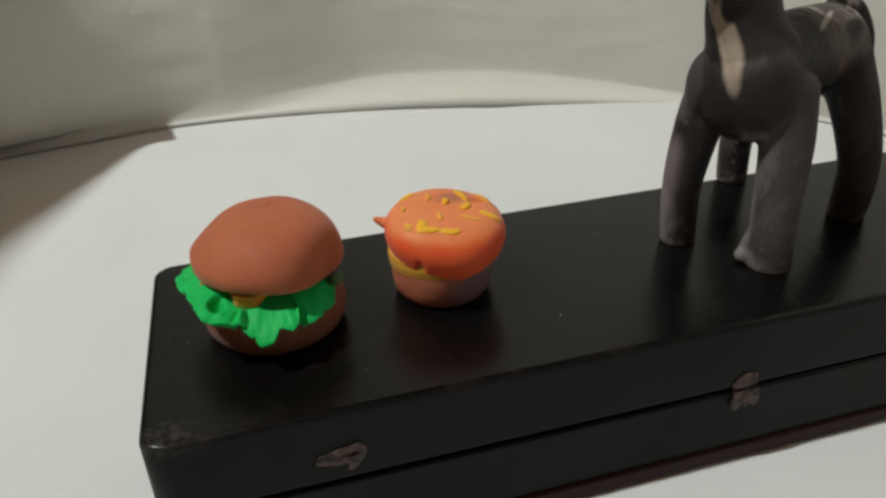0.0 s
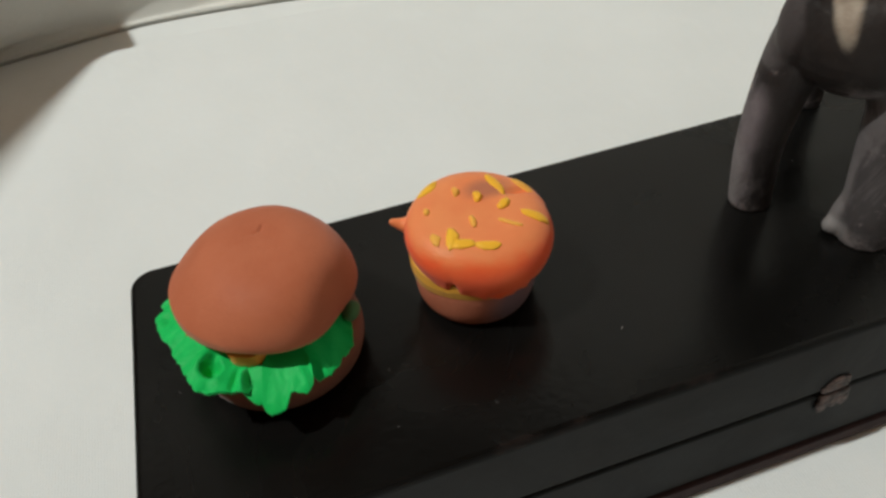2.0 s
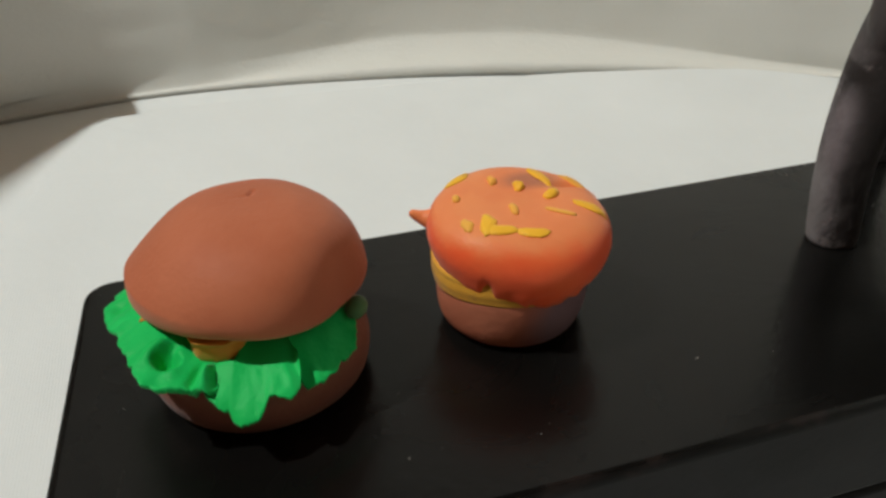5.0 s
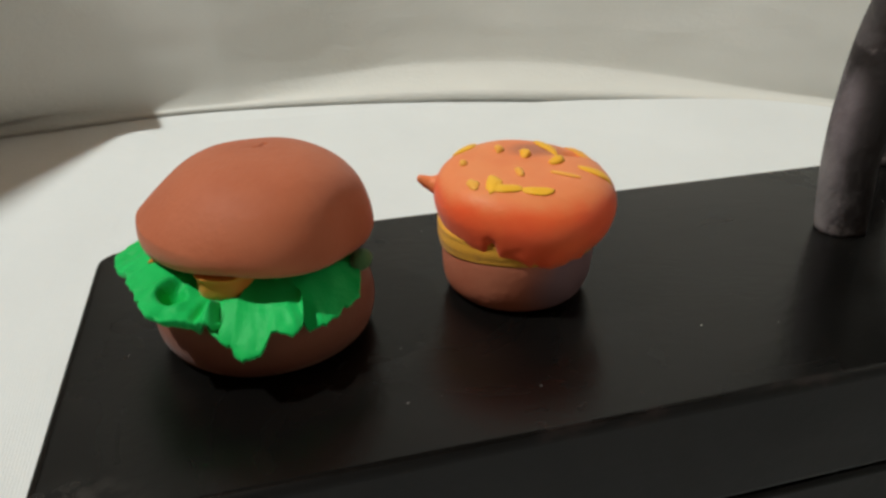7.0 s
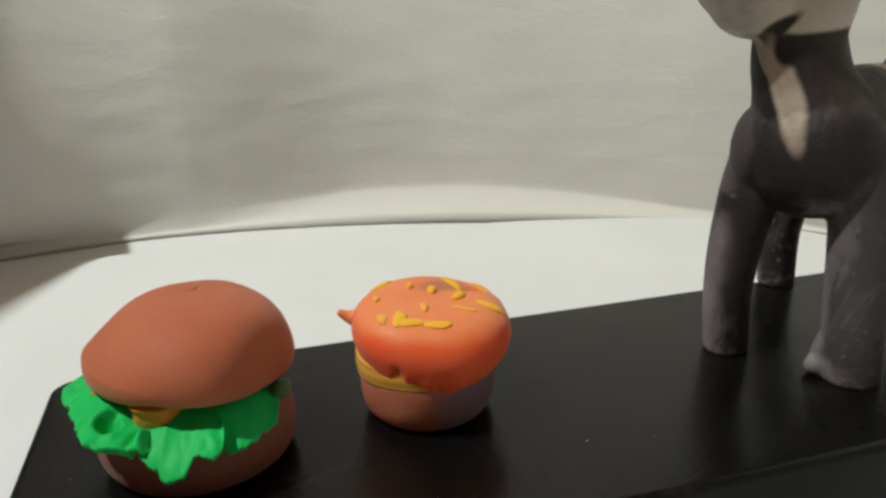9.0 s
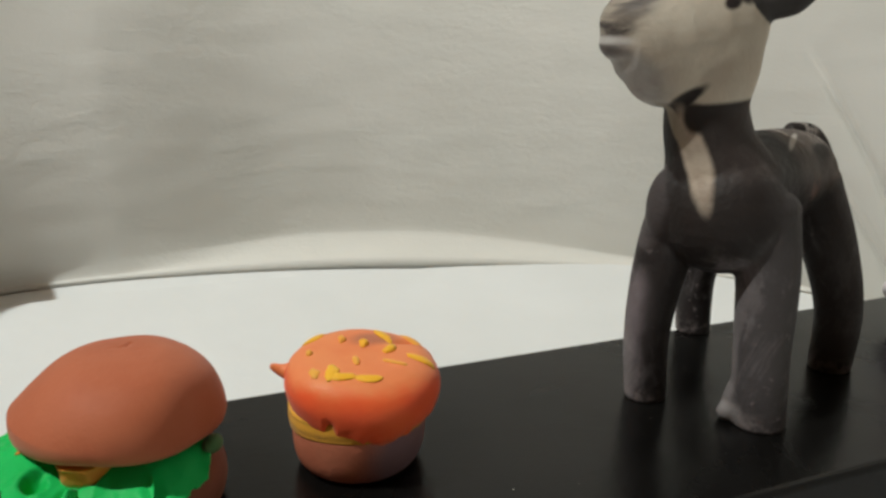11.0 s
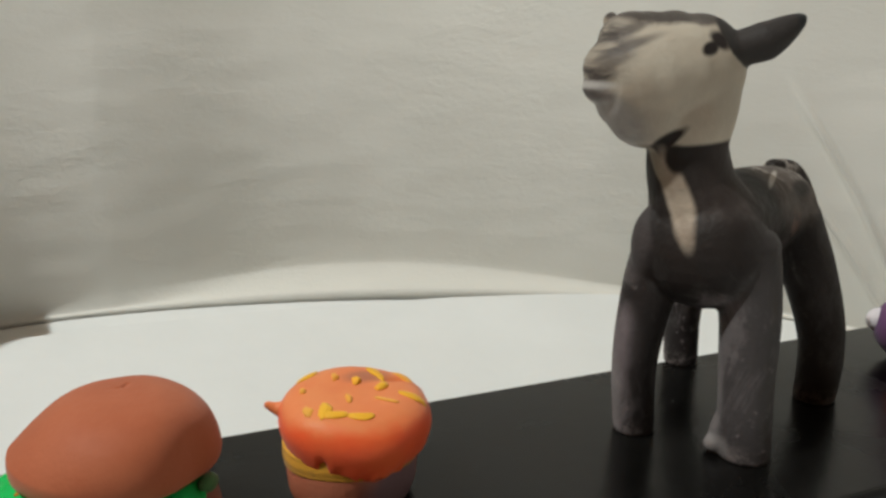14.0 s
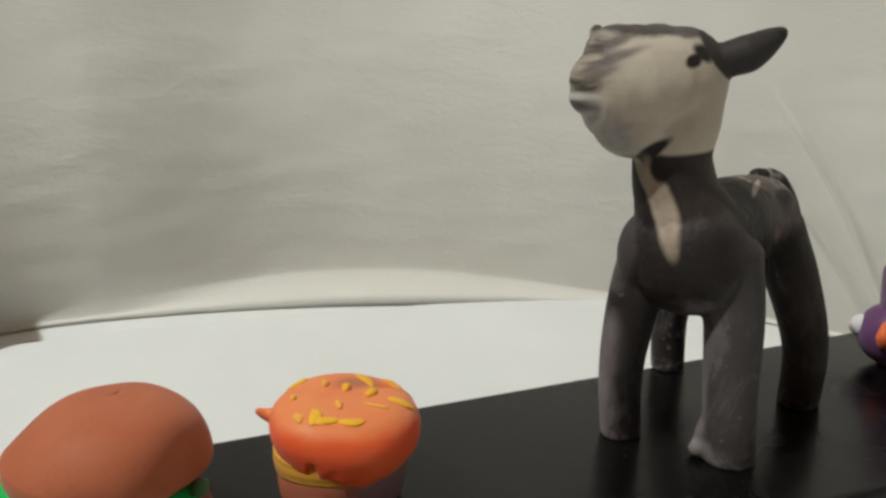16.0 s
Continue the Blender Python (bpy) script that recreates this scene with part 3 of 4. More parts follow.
def black_case():
    case = thing("storage_case", 0, 0, 0, "long closed black leatherette case with dark red binding on sheet", "case")
    part("base", rounded_slab(0.0006, LONG - 0.0006, -DEEP + 0.0006, -0.0006, 0.0065,
         [(0.0012, 0.0062), (0.0, 0.0075), (0.0, SEAM - 0.0022), (0.0005, SEAM - 0.0012), (0.0014, SEAM - 0.0008)]), CASE, case, smooth=False)
    part("binding", rounded_slab(-0.0004, LONG + 0.0004, -DEEP - 0.0004, 0.0004, 0.007,
         [(0.0012, 0.0), (0.0, 0.0012), (0.0, 0.0058), (0.0012, 0.0066)]), TRIM, case, "dark red cloth binding round the foot", smooth=False)
    # inset core added so the seam gap shows dark
    part("seam_core", rounded_slab(0.0022, LONG - 0.0022, -DEEP + 0.0022, -0.0022, 0.005, [(0, SEAM - 0.004), (0, SEAM + 0.004)]), GAP, case,
         "near-black core put in for the seam's shade", smooth=False)
    bm = rounded_slab(-0.0005, LONG, -DEEP, 0.0011, 0.0072, [(0.0014, SEAM + 0.0006), (0.0004, SEAM + 0.0012), (0.0, SEAM + 0.0022), (0.0, TOP - 0.0020),
                      (0.0002, TOP - 0.0012), (0.0006, TOP - 0.0005), (0.0012, TOP - 0.0001), (0.0020, TOP)])
    lid = part("lid", bm, CASE, case, smooth=False)
    for ob in case.children:
        for p in ob.data.polygons:
            p.use_smooth = p.area < 0.0006
        for v in ob.data.vertices:
            if v.co.x < 0.02:
                v.co.x -= 0.0013 * min(-v.co.y / DEEP, 1.0) ** 3 if v.co.y < 0 else 0
    # clasps, worn to a dull brown: flat strokes of old metal, the lower two cut by the seam
    mm = 0.001
    pin = [[(-6.1, 1.1), (-1.0, 2.0), (5.5, 3.4)], [(5.3, 3.4), (6.6, 1.2), (2.8, -3.4)], [(-5.6, 0.9), (1.0, -0.2), (3.8, -0.8)]]
    hook = [[(-3.2, 3.2), (-0.4, 4.8), (2.4, 3.8)], [(-4.2, 1.9), (2.8, 2.4)], [(-3.4, -2.2), (4.2, -1.8)], [(-3.2, -4.4), (4.0, -4.0)], [(-3.2, -5.0), (-2.8, -7.6)], [(0.6, -4.4), (0.8, -6.4)], [(3.8, -4.8), (4.2, -6.8)]]
    for cx, cz, strokes, wide in ((0.0488, TOP - 0.0168, pin, 1.5), (0.1805, SEAM + 0.0002, hook, 1.8), (0.312, SEAM + 0.0002, hook, 1.8)):
        bm = bmesh.new()
        for k, line in enumerate(strokes):
            path = [(cx + x * mm, -DEEP, cz + z * mm) for x, z in line]
            rad = [wide * mm * (0.55 if k == 0 and n == 0 else 1 + lump((n, k, cx), 1.7, 0.5, 3)) for n in range(len(line))]
            tube(bm, path, rad, 14)
        for v in bm.verts:
            v.co.x += lump(v.co, 420, 0.0007, 1)
            v.co.z += lump(v.co, 420, 0.0007, 6)
            v.co.y = -DEEP - 0.0004 - 0.30 * max(0.0, -DEEP - v.co.y) + 0.9 * max(0.0, v.co.y + DEEP)
        part("clasp", bm, BRASS, lid, "worn dull brown metal clasp")
    return case


# ---- clay burger ----
def burger():
    t = thing("burger", 0.0385, -0.0455, TOP, "clay toy burger with ruffled green lettuce on the black case", "toy burger")
    wob = lambda k, s, seed: (lambda p, a: p + Vector((p.x, p.y, 0)).normalized() * lump(p, k, s, seed) + Vector((0, 0, lump(p, k, s * 0.6, seed + 2))))
    low = smooth_profile([(0.001, 0.0), (0.016, 0.0), (0.0199, 0.0010), (0.0216, 0.0045), (0.0217, 0.0090), (0.0198, 0.0126), (0.015, 0.0150), (0.001, 0.0165)], 5)
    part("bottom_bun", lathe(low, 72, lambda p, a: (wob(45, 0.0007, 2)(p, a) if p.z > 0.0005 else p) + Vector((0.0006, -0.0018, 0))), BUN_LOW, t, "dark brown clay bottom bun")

    # cheese: a flat disc with one corner out to the front and a shred at the side
    def corner(p, a):
        d = math.degrees(a) % 360
        k = 1 + 0.50 * ease(28 - abs(d - 246), 0, 22) ** 0.8 + 0.54 * math.exp(-((d - 197) / 5) ** 2)
        out = max(0.0, math.hypot(p.x, p.y) - 0.010) / 0.007
        lift = -0.0012 * math.exp(-((d - 197) / 9) ** 2) * out
        return Vector((p.x * k, p.y * k, p.z + lift))
    part("cheese", lathe(smooth_profile([(0.001, 0.0150), (0.0122, 0.0154), (0.0133, 0.0162), (0.0136, 0.0174), (0.0136, 0.0200), (0.0130, 0.0212), (0.001, 0.0214)], 4), 120, corner), CHEESE, t,
         "orange clay cheese slice")
    # lettuce: the rim by angle in degrees, radius and height in millimetres; then the edge's turn-down, the height and radius of the root, and local bumps
    leaf(t, [(188, 22.5, 18.6), (191, 25.2, 18.6), (197, 25.7, 18.5), (206, 26.3, 18.5), (210, 26.5, 18.4), (214, 27.1, 18.2), (218, 27.4, 17.9), (221, 28.3, 17.8), (227, 29.8, 17.4),
             (229, 29.4, 16.9), (234, 28.5, 16.6), (239, 27.4, 16.2), (243, 26.6, 15.8), (246, 27.0, 15.4), (249, 26.8, 15.2), (251, 25.4, 15.4), (252.5, 22.0, 16.0)],
         [(188, 1.0), (220, 1.0), (228, 1.4), (233, 2.4), (241, 2.6), (246, 2.0), (252, 1.2)], [(188, 20.6, 15.0), (212, 20.4, 15.0), (224, 19.4, 15.0), (236, 17.4, 15.0), (245, 16.6, 15.0), (252, 16.4, 15.0)],
         [(226.5, 23.3, 5.6, 1.9, -4.0), (224, 20.6, 3.0, 1.5, -1.6), (219.5, 23.0, 2.6, 2.2, 0.9), (232.5, 24.6, 3.4, 2.0, 0.8), (241.5, 24.5, 1.8, 2.8, -1.3),
          (246.6, 24.0, 2.1, 2.6, 2.3), (250.6, 23.5, 1.3, 3.0, -1.0)], GREEN, 1, "ruffled bright green clay lettuce leaf", 2.0)
    leaf(t, [(240, 22.5, 14.8), (244, 24.6, 14.2), (248, 26.4, 13.4), (251, 27.2, 12.8), (254, 27.6, 12.1), (256.2, 28.0, 11.5), (257, 29.0, 11.0), (260, 29.7, 10.9), (263, 30.0, 11.2), (266, 29.7, 11.9), (268.5, 29.0, 12.6),
             (270.5, 27.9, 13.4), (272, 27.8, 13.7), (275, 28.6, 13.6), (278, 29.0, 13.4), (281, 28.2, 13.8), (283, 26.8, 14.5), (285, 24.6, 16.2), (286, 23.0, 17.2)],
         [(240, 0.8), (256, 1.2), (264, 1.2), (270, 0.9), (287, 0.9)], [(240, 15.6, 20.6), (250, 16.9, 20.6), (257, 17.4, 20.6), (265, 19.4, 15.0), (287, 19.4, 15.0)],
         [(262, 28.2, 2.6, 1.2, 0.4), (270, 25.0, 2.2, 3.0, -0.4), (279, 26.0, 2.4, 2.4, 0.5)], GREEN, 4, "bright green clay lettuce leaf with a drooping tip", 1.25)
    leaf(t, [(149, 22.0, 17.6), (153, 26.5, 17.2), (156, 28.3, 17.0), (158.5, 28.4, 17.1), (161, 26.9, 17.4), (165, 26.9, 17.2), (167.5, 28.2, 16.9), (172, 28.2, 16.9), (177, 27.4, 17.0), (181, 27.0, 17.1), (185, 26.5, 17.5),
             (189.5, 25.6, 18.0), (193, 22.0, 18.5)], [(149, 0.9), (193, 1.1)], [(149, 20.0, 15.0), (193, 20.4, 15.0)],
         [(172, 24.5, 5.0, 2.0, -1.2), (163, 25.0, 2.5, 2.0, -0.6)], GREEN, 7, "small crumpled green clay lettuce leaf", 1.6)
    leaf(t, [(282, 21.5, 13.6), (286, 25.6, 12.3), (290, 26.0, 12.0), (294, 26.2, 11.9), (300, 25.8, 12.3), (304, 25.3, 12.8), (309, 25.3, 13.4), (313, 25.0, 14.0), (318, 24.0, 15.6), (326, 22.6, 16.8), (336, 21.0, 17.2), (345, 18.5, 17.5)],
         [(282, 0.9), (345, 0.8)], [(282, 19.0, 15.0), (345, 18.4, 15.0)], [(291, 25.0, 2.2, 1.4, 0.5), (306, 22.0, 5.0, 2.0, 0.4)], GREEN, 9, "green clay lettuce leaf hanging over the bun", 1.5)
    bm = bmesh.new()
    ball(bm, (0.0192, -0.0108, 0.0170), (0.0021, 0.0032, 0.0019), (0, 12, -30), 24)
    part("pickle", bm, PALE_GREEN, t, "pale green clay pickle bit")
    top = smooth_profile([(0.001, 0.0180), (0.013, 0.0178), (0.0192, 0.0186), (0.0222, 0.0208), (0.0230, 0.0242), (0.0222, 0.0282), (0.0196, 0.0322), (0.0150, 0.0352),
                          (0.0085, 0.0368), (0.003, 0.0373), (0.0005, 0.0373)], 18)
    tilt = Matrix.Rotation(radians(6), 3, "Y")
    nick = [Vector(c) * 0.001 for c in ((-7.6, 3.0, 0), (-3.6, 3.2, 0), (-2.0, 4.0, 0), (-1.2, 5.6, 0))]

    def shape(p, a):
        q = p + Vector((p.x, p.y, 0)).normalized() * lump(p, 38, 0.0011, 4) + Vector((0, 0, lump(p, 34, 0.0009, 8)))
        # a flattened thumb mark on the side and a small hooked nick at the top
        d = (q - Vector((0.0185, -0.0155, 0.0255))).length
        q -= Vector((0.7, -0.6, 0.2)).normalized() * 0.0022 * math.exp(-(d / 0.0078) ** 2)
        if q.z > 0.03:
            for k in range(3):
                u, w = nick[k], nick[k + 1] - nick[k]
                f = min(max((Vector((q.x, q.y, 0)) - u).dot(w) / w.length_squared, 0.0), 1.0)
                off = Vector((q.x, q.y, 0)) - u - w * f
                deep = (0.05 + 0.6 * (k + f) / 3) * 0.001
                cut = math.exp(-(off.length / 0.00055) ** 2) * deep
                q.z -= cut * (0.5 if k == 0 else 0.75)
        q.z += 0.0012 * (1 - ease(p.z, 0.0190, 0.0250)) * ease(-p.y, 0.002, 0.016)
        q.z -= 0.0015 * (1 - ease(p.z, 0.0190, 0.0265)) * ease(-p.x, 0.005, 0.018)
        h = max(0.0, q.z - 0.024) / 0.013
        q.z += 0.0010 * h * ease(q.x, -0.006, 0.008)
        q.x += (0.0028 * h * h - 0.12 * q.x * h) if q.x > 0 else (0.0028 * h * h - 0.36 * q.x * h * (1.25 - h))
        return tilt @ (q - Vector((0, 0, 0.026))) + Vector((0.0012, 0, 0.0262))
    part("top_bun", lathe(top, 200, shape), BUN, t, "smooth reddish brown clay top bun")
    return t


def leaf(parent, rim, curl, root, bumps, material, seed, label, power):
    """A thick leaf of clay: a sheet from the burger's inside out to a ragged rim that turns down, with folds and hollows."""
    mm = 0.001
    bm = bmesh.new()
    a0, a1 = rim[0][0], rim[-1][0]
    n, m = int((a1 - a0) / 0.55), 34
    rows = []
    for i in range(n + 1):
        d = a0 + (a1 - a0) * i / n
        a = radians(d)
        (r1, z1), (c,), (z0, r0) = polyline(rim, d), polyline(curl, d), polyline(root, d)
        near = [polyline(rim, d + k) for k in (-6, -4, -2, 0, 2, 4, 6)]
        r_mid, z_mid = sum(v[0] for v in near) / 7, sum(v[1] for v in near) / 7
        r1 += lump((d * 0.24, 0, seed), 1.0, 0.55, seed) + lump((d * 0.75, 2, seed), 1.0, 0.35, seed)
        wave = lump((d * 0.20, 5, seed), 1.0, 0.5, seed + 1)
        c *= 1 + lump((d * 0.16, 8, seed), 1.0, 0.5, seed)

        def sheet(r):
            f = min(max((r - r0) / max(r1 - r0, 1.0), 0.0), 1.0)
            r = max(r, r0)
            z = z0 + (z_mid - z0) * ((r - r0) / max(r_mid - r0, 1.0)) ** power + (wave + z1 - z_mid) * f ** 5
            for bd, br, wd, wr, high in bumps:
                far = ((d - bd) / wd) ** 2 + ((r - br) / wr) ** 2
                z += high * math.exp(-far if high > -2 else -far * far)
            return z + f * lump((r * math.cos(a), r * math.sin(a), seed), 0.16, 0.7, seed + 5) + f * lump((r * math.cos(a), r * math.sin(a), seed), 0.5, 0.22, seed + 6)
        line = [(r0 + (r1 - r0) * k / m, sheet(r0 + (r1 - r0) * k / m)) for k in range(m + 1)]
        ze = line[-1][1]
        line += [(r1 + 0.12 * math.sin(math.pi * f) - 0.55 * c * f * f, ze - c * f) for f in (0.2, 0.4, 0.6, 0.8, 1.0)]
        under = r1 - 0.55 * c - 0.6
        line += [(under + ((r0 - 0.4) - under) * k / 8, sheet(under + ((r0 - 0.4) - under) * k / 8) - 1.5 - (c - 1.0) * max(0.0, 1 - k / 3)) for k in range(9)]
        rows.append([bm.verts.new((r * mm * math.cos(a), r * mm * math.sin(a), z * mm)) for r, z in line])
    quads(bm, rows, True)
    bm.faces.new(rows[0])
    bm.faces.new(rows[-1])
    return part("lettuce_leaf", bm, material, parent, label)


# ---- small clay bun with seeds ----
def seeded_bun():
    t = thing("seeded_bun", 0.0945, -0.0450, TOP, "small orange clay bun sprinkled with yellow seeds on the black case", "toy bun")
    low = smooth_profile([(0.001, 0.0), (0.011, 0.0), (0.0145, 0.0010), (0.0162, 0.0040), (0.0170, 0.0090), (0.0169, 0.0134), (0.0150, 0.0150), (0.001, 0.0152)], 5)
    part("bottom_bun", lathe(low, 72, lambda p, a: p + Vector((p.x, p.y, 0)).normalized() * lump(p, 70, 0.0009, 6) if p.z > 0.0005 else p), BASE, t,
         "dull pink clay bottom bun with a grey smudge")
    mid = smooth_profile([(0.001, 0.0115), (0.0155, 0.0122), (0.0174, 0.0138), (0.0175, 0.0162), (0.0160, 0.0180), (0.001, 0.0185)], 4)
    part("cheese", lathe(mid, 72, lambda p, a: p + Vector((p.x, p.y, 0)).normalized() * lump(p, 60, 0.0010, 12) + Vector((0, 0, 0.0007 * math.cos(a + 0.4)))), YELLOW, t,
         "mustard yellow clay layer")
    # the cap's lower rim by angle in degrees
    rim = [(0, 0.0152), (40, 0.0155), (90, 0.0160), (140, 0.0155), (165, 0.0160), (185, 0.0164), (205, 0.0160), (218, 0.0152), (224, 0.0146), (229, 0.0158), (234, 0.0138), (246, 0.0133), (256, 0.0126), (268, 0.0124), (280, 0.0130), (300, 0.0144), (330, 0.0156), (360, 0.0152)]
    bm = bmesh.new()
    rows = []
    side = [(0.0130, -0.2), (0.0166, -0.08), (0.0180, 0.02), (0.0189, 0.2), (0.0194, 0.42), (0.0190, 0.62), (0.0178, 0.79), (0.0157, 0.91), (0.0128, 0.975), (0.0092, 1.005), (0.0055, 1.02), (0.0015, 1.025)]
    prof = smooth_profile(side, 5)
    for i in range(200):
        a = 2 * math.pi * i / 200
        d = math.degrees(a)
        z0 = spline(rim, d) + lump((math.cos(a), math.sin(a), 0), 9.0, 0.0006, 31)
        soft0 = sum(spline(rim, (d + k) % 360) for k in range(-20, 21, 4)) / 11
        col = []
        for r, h in prof:
            z = (z0 + (soft0 - z0) * ease(h, 0.0, 0.4)) * (1 - h) + 0.0285 * h
            k = 1 + 0.05 * math.exp(-((d - 300) / 40) ** 2) + 0.03 * math.exp(-((d - 10) / 30) ** 2)
            p = Vector((r * k * math.cos(a), r * k * math.sin(a), z))
            p += Vector((p.x, p.y, 0)).normalized() * lump(p, 55, 0.0009, 21) + Vector((0, 0, lump(p, 60, 0.0008, 24)))
            crumb = math.exp(-((d - 268) / 28) ** 2) * math.exp(-(h / 0.16) ** 2)
            p += Vector((p.x, p.y, 0)).normalized() * lump(p, 420, 0.0012, 33) * crumb
            notch = math.exp(-((d - 229) / 3.0) ** 2) * math.exp(-((h - 0.02) / 0.22) ** 2)
            p -= Vector((p.x, p.y, 0)).normalized() * 0.0016 * notch
            dent = math.exp(-((p.x - 0.0125) / 0.0035) ** 2 - ((p.y - 0.0030) / 0.0012) ** 2) if h > 0.5 else 0
            p.z -= 0.0016 * dent
            p.x += 0.0012
            p.z += 0.0012 * ease(p.y, -0.010, 0.014) * ease(h, 0.3, 0.9)
            col.append(p)
        rows.append([bm.verts.new(p) for p in col])
    rows.append(rows[0])
    for a, b in zip(rows[:-1], rows[1:]):
        for k in range(len(a) - 1):
            bm.faces.new((a[k], b[k], b[k + 1], a[k + 1]))
    bm.faces.new([r[-1] for r in rows[:-1]])
    bm.faces.new([r[0] for r in rows[:-1]][::-1])
    tube(bm, [(-0.0155, 0.0070, 0.0232), (-0.0178, 0.0078, 0.0238), (-0.0200, 0.0082, 0.0250)], [0.0028, 0.0016, 0.0008], 14)
    bmesh.ops.recalc_face_normals(bm, faces=bm.faces)
    from_above = BVHTree.FromBMesh(bm)
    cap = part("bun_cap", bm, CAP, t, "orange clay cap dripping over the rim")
    # seeds: place, half length, half width, turn, flatness, material
    seeds = [(0.0864, -0.0313, 0.0040, 0.0018, 31, 0.0007, SEED), (0.0925, -0.0366, 0.0018, 0.0010, 78, 0.0012, SEED_PALE), (0.0972, -0.0404, 0.0019, 0.0013, 80, 0.0014, SEED),
             (0.1033, -0.0366, 0.0046, 0.0013, -80, 0.0006, SEED), (0.1028, -0.0452, 0.0023, 0.0013, 36, 0.0014, SEED), (0.0831, -0.0404, 0.0013, 0.0009, 75, 0.0010, SEED_PALE),
             (0.0930, -0.0482, 0.0020, 0.0009, 82, 0.0009, SEED_PALE), (0.0822, -0.0504, 0.0020, 0.0012, 85, 0.0006, SEED_PALE), (0.0862, -0.0516, 0.0034, 0.0015, 68, 0.0007, SEED),
             (0.0876, -0.0543, 0.0036, 0.0016, -22, 0.0006, SEED), (0.0938, -0.0571, 0.0033, 0.0014, -18, 0.0007, SEED), (0.1015, -0.0520, 0.0034, 0.0007, -44, 0.0005, SEED_PALE),
             (0.1088, -0.0516, 0.0044, 0.0015, -36, 0.0005, SEED), (0.1104, -0.0385, 0.0036, 0.0014, -60, 0.0006, SEED_PALE)]
    for x, y, a, b, turn, high, mat in seeds:
        x, y = x - 0.0945, y + 0.0450 - 0.0012
        hit, n, _, _ = from_above.ray_cast(Vector((x, y, 0.06)), Vector((0, 0, -1)))
        sb = bmesh.new()
        bmesh.ops.create_uvsphere(sb, u_segments=18, v_segments=10, radius=1.0)
        ex = (Vector((1, 0, 0)) - n * n.x).normalized()
        frame_ = Matrix.Translation(hit) @ Matrix((ex, n.cross(ex), n)).transposed().to_4x4() @ Matrix.Rotation(radians(turn), 4, "Z")
        for v in sb.verts:
            c = v.co
            px = c.x + lump(c, 1.4, 0.30, x * 900)
            py = c.y + 0.25 * c.x * c.x + lump(c, 1.4, 0.30, y * 900)
            flat_ = frame_ @ Vector((px * a, py * b, 0))
            near, nn, _, _ = from_above.find_nearest(flat_)
            v.co = near + nn * (c.z * high * 0.72 + 0.0001)
        part("seed", sb, mat, cap)
    return t


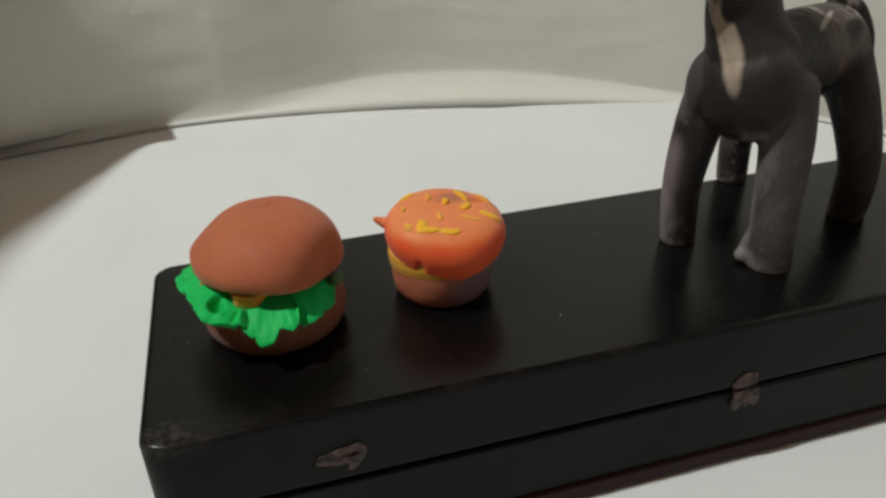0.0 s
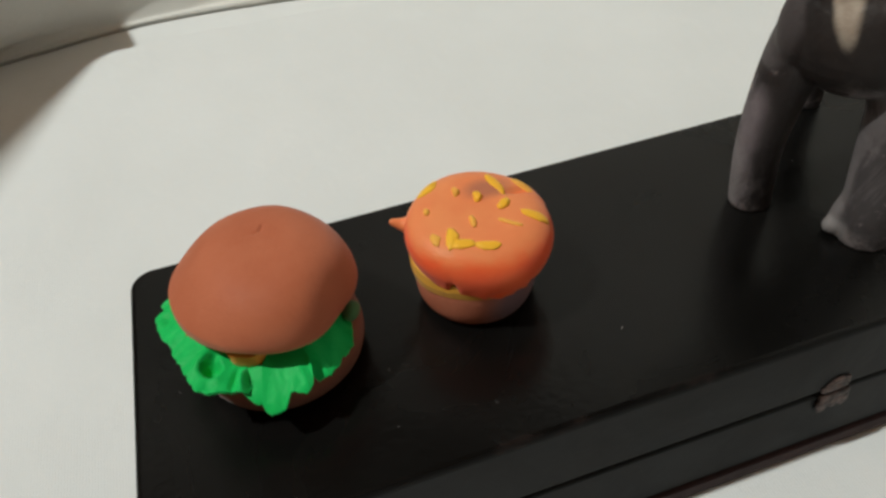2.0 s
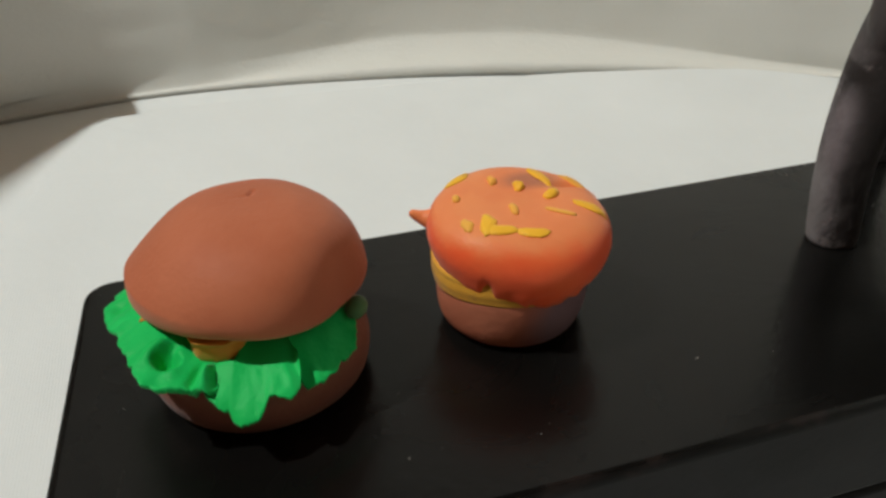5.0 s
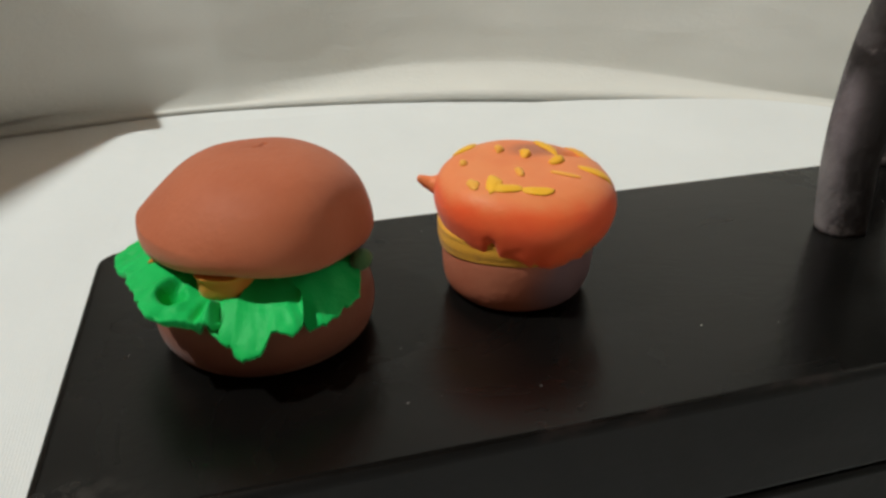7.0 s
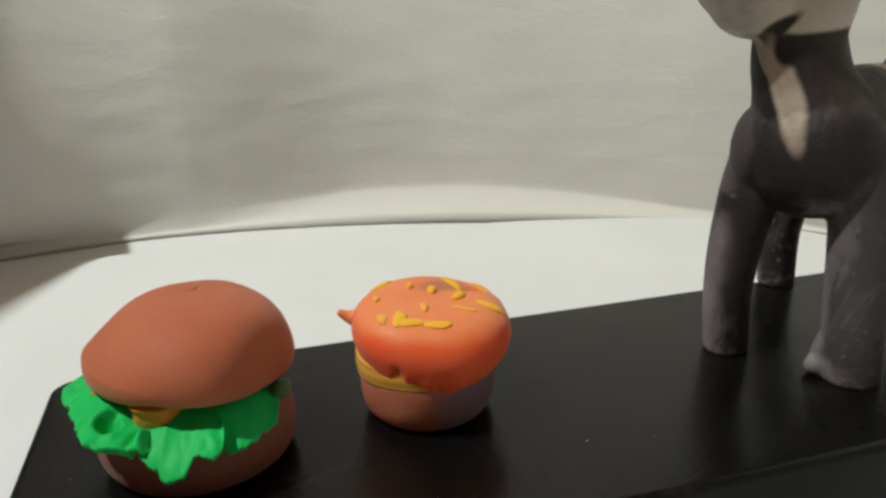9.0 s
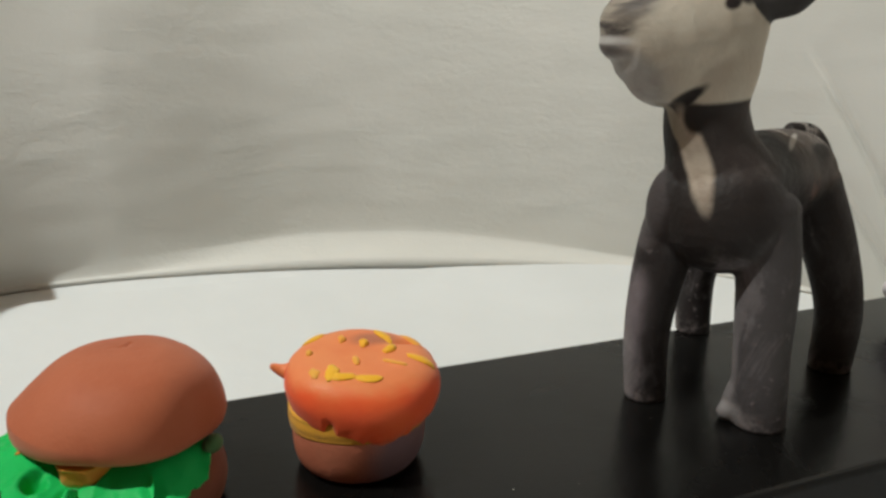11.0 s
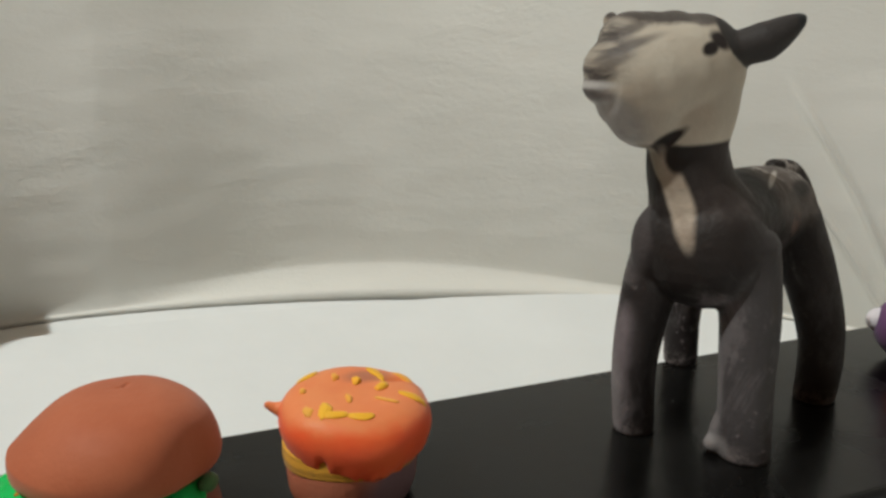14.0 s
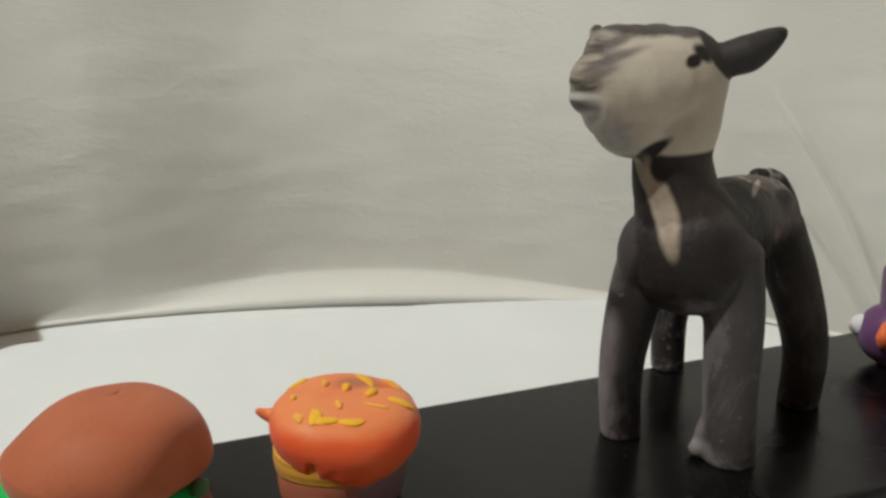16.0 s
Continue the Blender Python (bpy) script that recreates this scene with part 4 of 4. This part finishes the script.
# ---- clay calf ----
def calf():
    """One mesh: limbs, trunk, neck, head and ears, melted together."""
    bm = bmesh.new()
    tube(bm, [(0.027, 0.000, 0.062), (0.008, 0.0, 0.064), (-0.012, 0.002, 0.064), (-0.026, 0.003, 0.062)], [0.0165, 0.0150, 0.0150, 0.0160], 28, 0.95)
    ball(bm, (0.027, 0.001, 0.058), (0.0150, 0.0185, 0.0170))
    ball(bm, (-0.026, 0.001, 0.060), (0.0150, 0.0158, 0.0165))
    tube(bm, [(0.027, -0.0085, 0.064), (0.030, -0.0128, 0.046), (0.033, -0.0150, 0.022), (0.033, -0.0138, -0.0020)], [0.0092, 0.0082, 0.0068, 0.0062], 24)
    tube(bm, [(0.024, 0.0115, 0.060), (0.0245, 0.0150, 0.042), (0.0264, 0.0164, 0.020), (0.0288, 0.0184, -0.0020)], [0.0100, 0.0086, 0.0077, 0.0075], 24)
    tube(bm, [(0.0275, 0.0150, 0.0110), (0.0306, 0.0122, 0.0040), (0.0334, 0.0096, 0.0020)], [0.0058, 0.0046, 0.0024], 18)
    tube(bm, [(-0.024, -0.0110, 0.058), (-0.027, -0.0205, 0.040), (-0.030, -0.0252, 0.020), (-0.030, -0.0247, -0.0020)], [0.0100, 0.0080, 0.0066, 0.0062], 24)
    tube(bm, [(-0.024, 0.0102, 0.060), (-0.027, 0.0177, 0.042), (-0.0285, 0.0234, 0.020), (-0.0262, 0.0234, -0.0020)], [0.0103, 0.0086, 0.0074, 0.0066], 24)
    # the shoulder, laid over the top of the leg
    ball(bm, (0.0325, -0.0108, 0.0585), (0.0074, 0.0072, 0.0125))
    # neck and head
    tube(bm, [(0.0225, -0.0005, 0.064), (0.0262, -0.0042, 0.077), (0.0285, -0.0052, 0.0875), (0.029, -0.0047, 0.0970), (0.029, -0.0046, 0.107)], [0.0168, 0.0122, 0.0111, 0.0126, 0.0134], 26)
    ball(bm, (0.0290, -0.0045, 0.1080), (0.0145, 0.0135, 0.0155))
    ball(bm, (0.0370, -0.0150, 0.1120), (0.0120, 0.0125, 0.0120))
    tube(bm, [(0.030, -0.005, 0.108), (0.036, -0.0125, 0.107), (0.0420, -0.0190, 0.1060)], [0.0148, 0.0154, 0.0138], 28, 1.0)
    ball(bm, (0.0375, -0.0135, 0.0985), (0.0120, 0.0120, 0.0115))
    ball(bm, (0.0330, -0.0100, 0.1130), (0.0110, 0.0110, 0.0112))
    # upper and lower lip
    ball(bm, (0.0415, -0.0185, 0.1090), (0.0120, 0.0126, 0.0092), (0, 0, -40))
    ball(bm, (0.0390, -0.0160, 0.0995), (0.0114, 0.0120, 0.0082), (0, 0, -40))
    ball(bm, (0.0400, -0.0185, 0.1160), (0.0090, 0.0095, 0.0080), (0, 0, -40))
    ball(bm, (0.0412, -0.0190, 0.1040), (0.0116, 0.0123, 0.0066), (0, 0, -40))
    # ears: one laid back, the tip of the other
    tube(bm, [(0.0260, 0.0060, 0.1140), (0.0225, 0.0118, 0.1160), (0.0198, 0.0162, 0.1192), (0.0180, 0.0192, 0.1216)], [0.0056, 0.0063, 0.0044, 0.0021], 20, 0.85)
    tube(bm, [(0.037, -0.0240, 0.1170), (0.0378, -0.0268, 0.1216), (0.0388, -0.0250, 0.1232)], [0.0024, 0.0016, 0.0013], 12)
    # tail curled on the rump
    tube(bm, [(-0.034, 0.000, 0.0755), (-0.041, 0.0052, 0.074), (-0.0445, 0.0100, 0.064), (-0.0425, 0.0128, 0.053)], [0.0030, 0.0034, 0.0034, 0.0028], 16)
    for v in bm.verts:
        v.co.z = max(v.co.z, -0.0004)
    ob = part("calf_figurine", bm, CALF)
    melt = ob.modifiers.new("melt", "REMESH")
    melt.mode, melt.voxel_size, melt.use_smooth_shade = "VOXEL", 0.0007, True
    soft = ob.modifiers.new("soft", "SMOOTH")
    soft.factor, soft.iterations = 0.5, 7
    f = Vector((-0.875, -0.484, 0)).normalized()
    ob.matrix_world = Matrix.Translation((0.221, -0.038, TOP)) @ Matrix.Rotation(math.atan2(f.y, f.x), 4, "Z")
    return tagged(ob, "painted grey clay calf figurine with cream face on black case", "figurine")


# ---- purple clay piece ----
def purple_piece():
    t = thing("purple_ornament", 0.3170, -0.0330, TOP, "glossy purple clay ornament with white tip on the black case", "clay ornament")
    bm = bmesh.new()
    ball(bm, (0, 0, 0.0125), (0.0130, 0.0130, 0.0126), (0, 0, 0), 36)
    foot = part("lower_ball", bm, PURPLE, t, "round purple clay foot")
    bm = bmesh.new()
    tube(bm, [(0.0050, -0.0040, 0.021), (0.0055, -0.0045, 0.036), (0.0075, -0.0060, 0.050)], [0.0120, 0.0135, 0.0080], 28)
    part("upper_body", bm, PURPLE, t, "upright purple clay lump")
    bm = bmesh.new()
    ball(bm, (-0.0080, 0.0082, 0.0145), (0.0042, 0.0042, 0.0046), (0, 20, 0), 24)
    part("tip", bm, WHITE, foot, "white clay tip")
    bm = bmesh.new()
    tube(bm, [(-0.0110, -0.0044, 0.0110), (-0.0116, -0.0046, 0.0145), (-0.0098, -0.0034, 0.0190)], [0.0022, 0.0028, 0.0012], 16)
    part("patch", bm, ORANGE_RED, foot, "red orange clay flame shaped patch")
    return t


def crumbs():
    bm = bmesh.new()
    rng = random.Random(4)
    spots = [(0.0607, -0.0815), (0.0853, -0.0835), (0.1247, -0.0735), (0.0111, -0.0509), (0.2095, -0.0303)]
    spots += [(rng.uniform(0.01, 0.34), rng.uniform(-0.09, -0.005)) for _ in range(26)]
    for k, (x, y) in enumerate(spots):
        r = rng.uniform(0.00011, 0.00018) if k < 5 else rng.uniform(0.00005, 0.00009)
        bmesh.ops.create_icosphere(bm, subdivisions=1, radius=r, matrix=Matrix.Translation((x, y, TOP + r * 0.6)) @ Matrix.Diagonal((1.5, 1, 0.7, 1)))
    ob = part("dust_specks", bm, DUST)
    return tagged(ob, "pale dust specks scattered over the black case lid", "dust", kind="stuff")


DUST = clay("grey_dust", (0.42, 0.38, 0.36), (0.5, 0.46, 0.44)).mat

bed_sheet()
backdrop()
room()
black_case()
burger()
seeded_bun()
calf()
purple_piece()
crumbs()
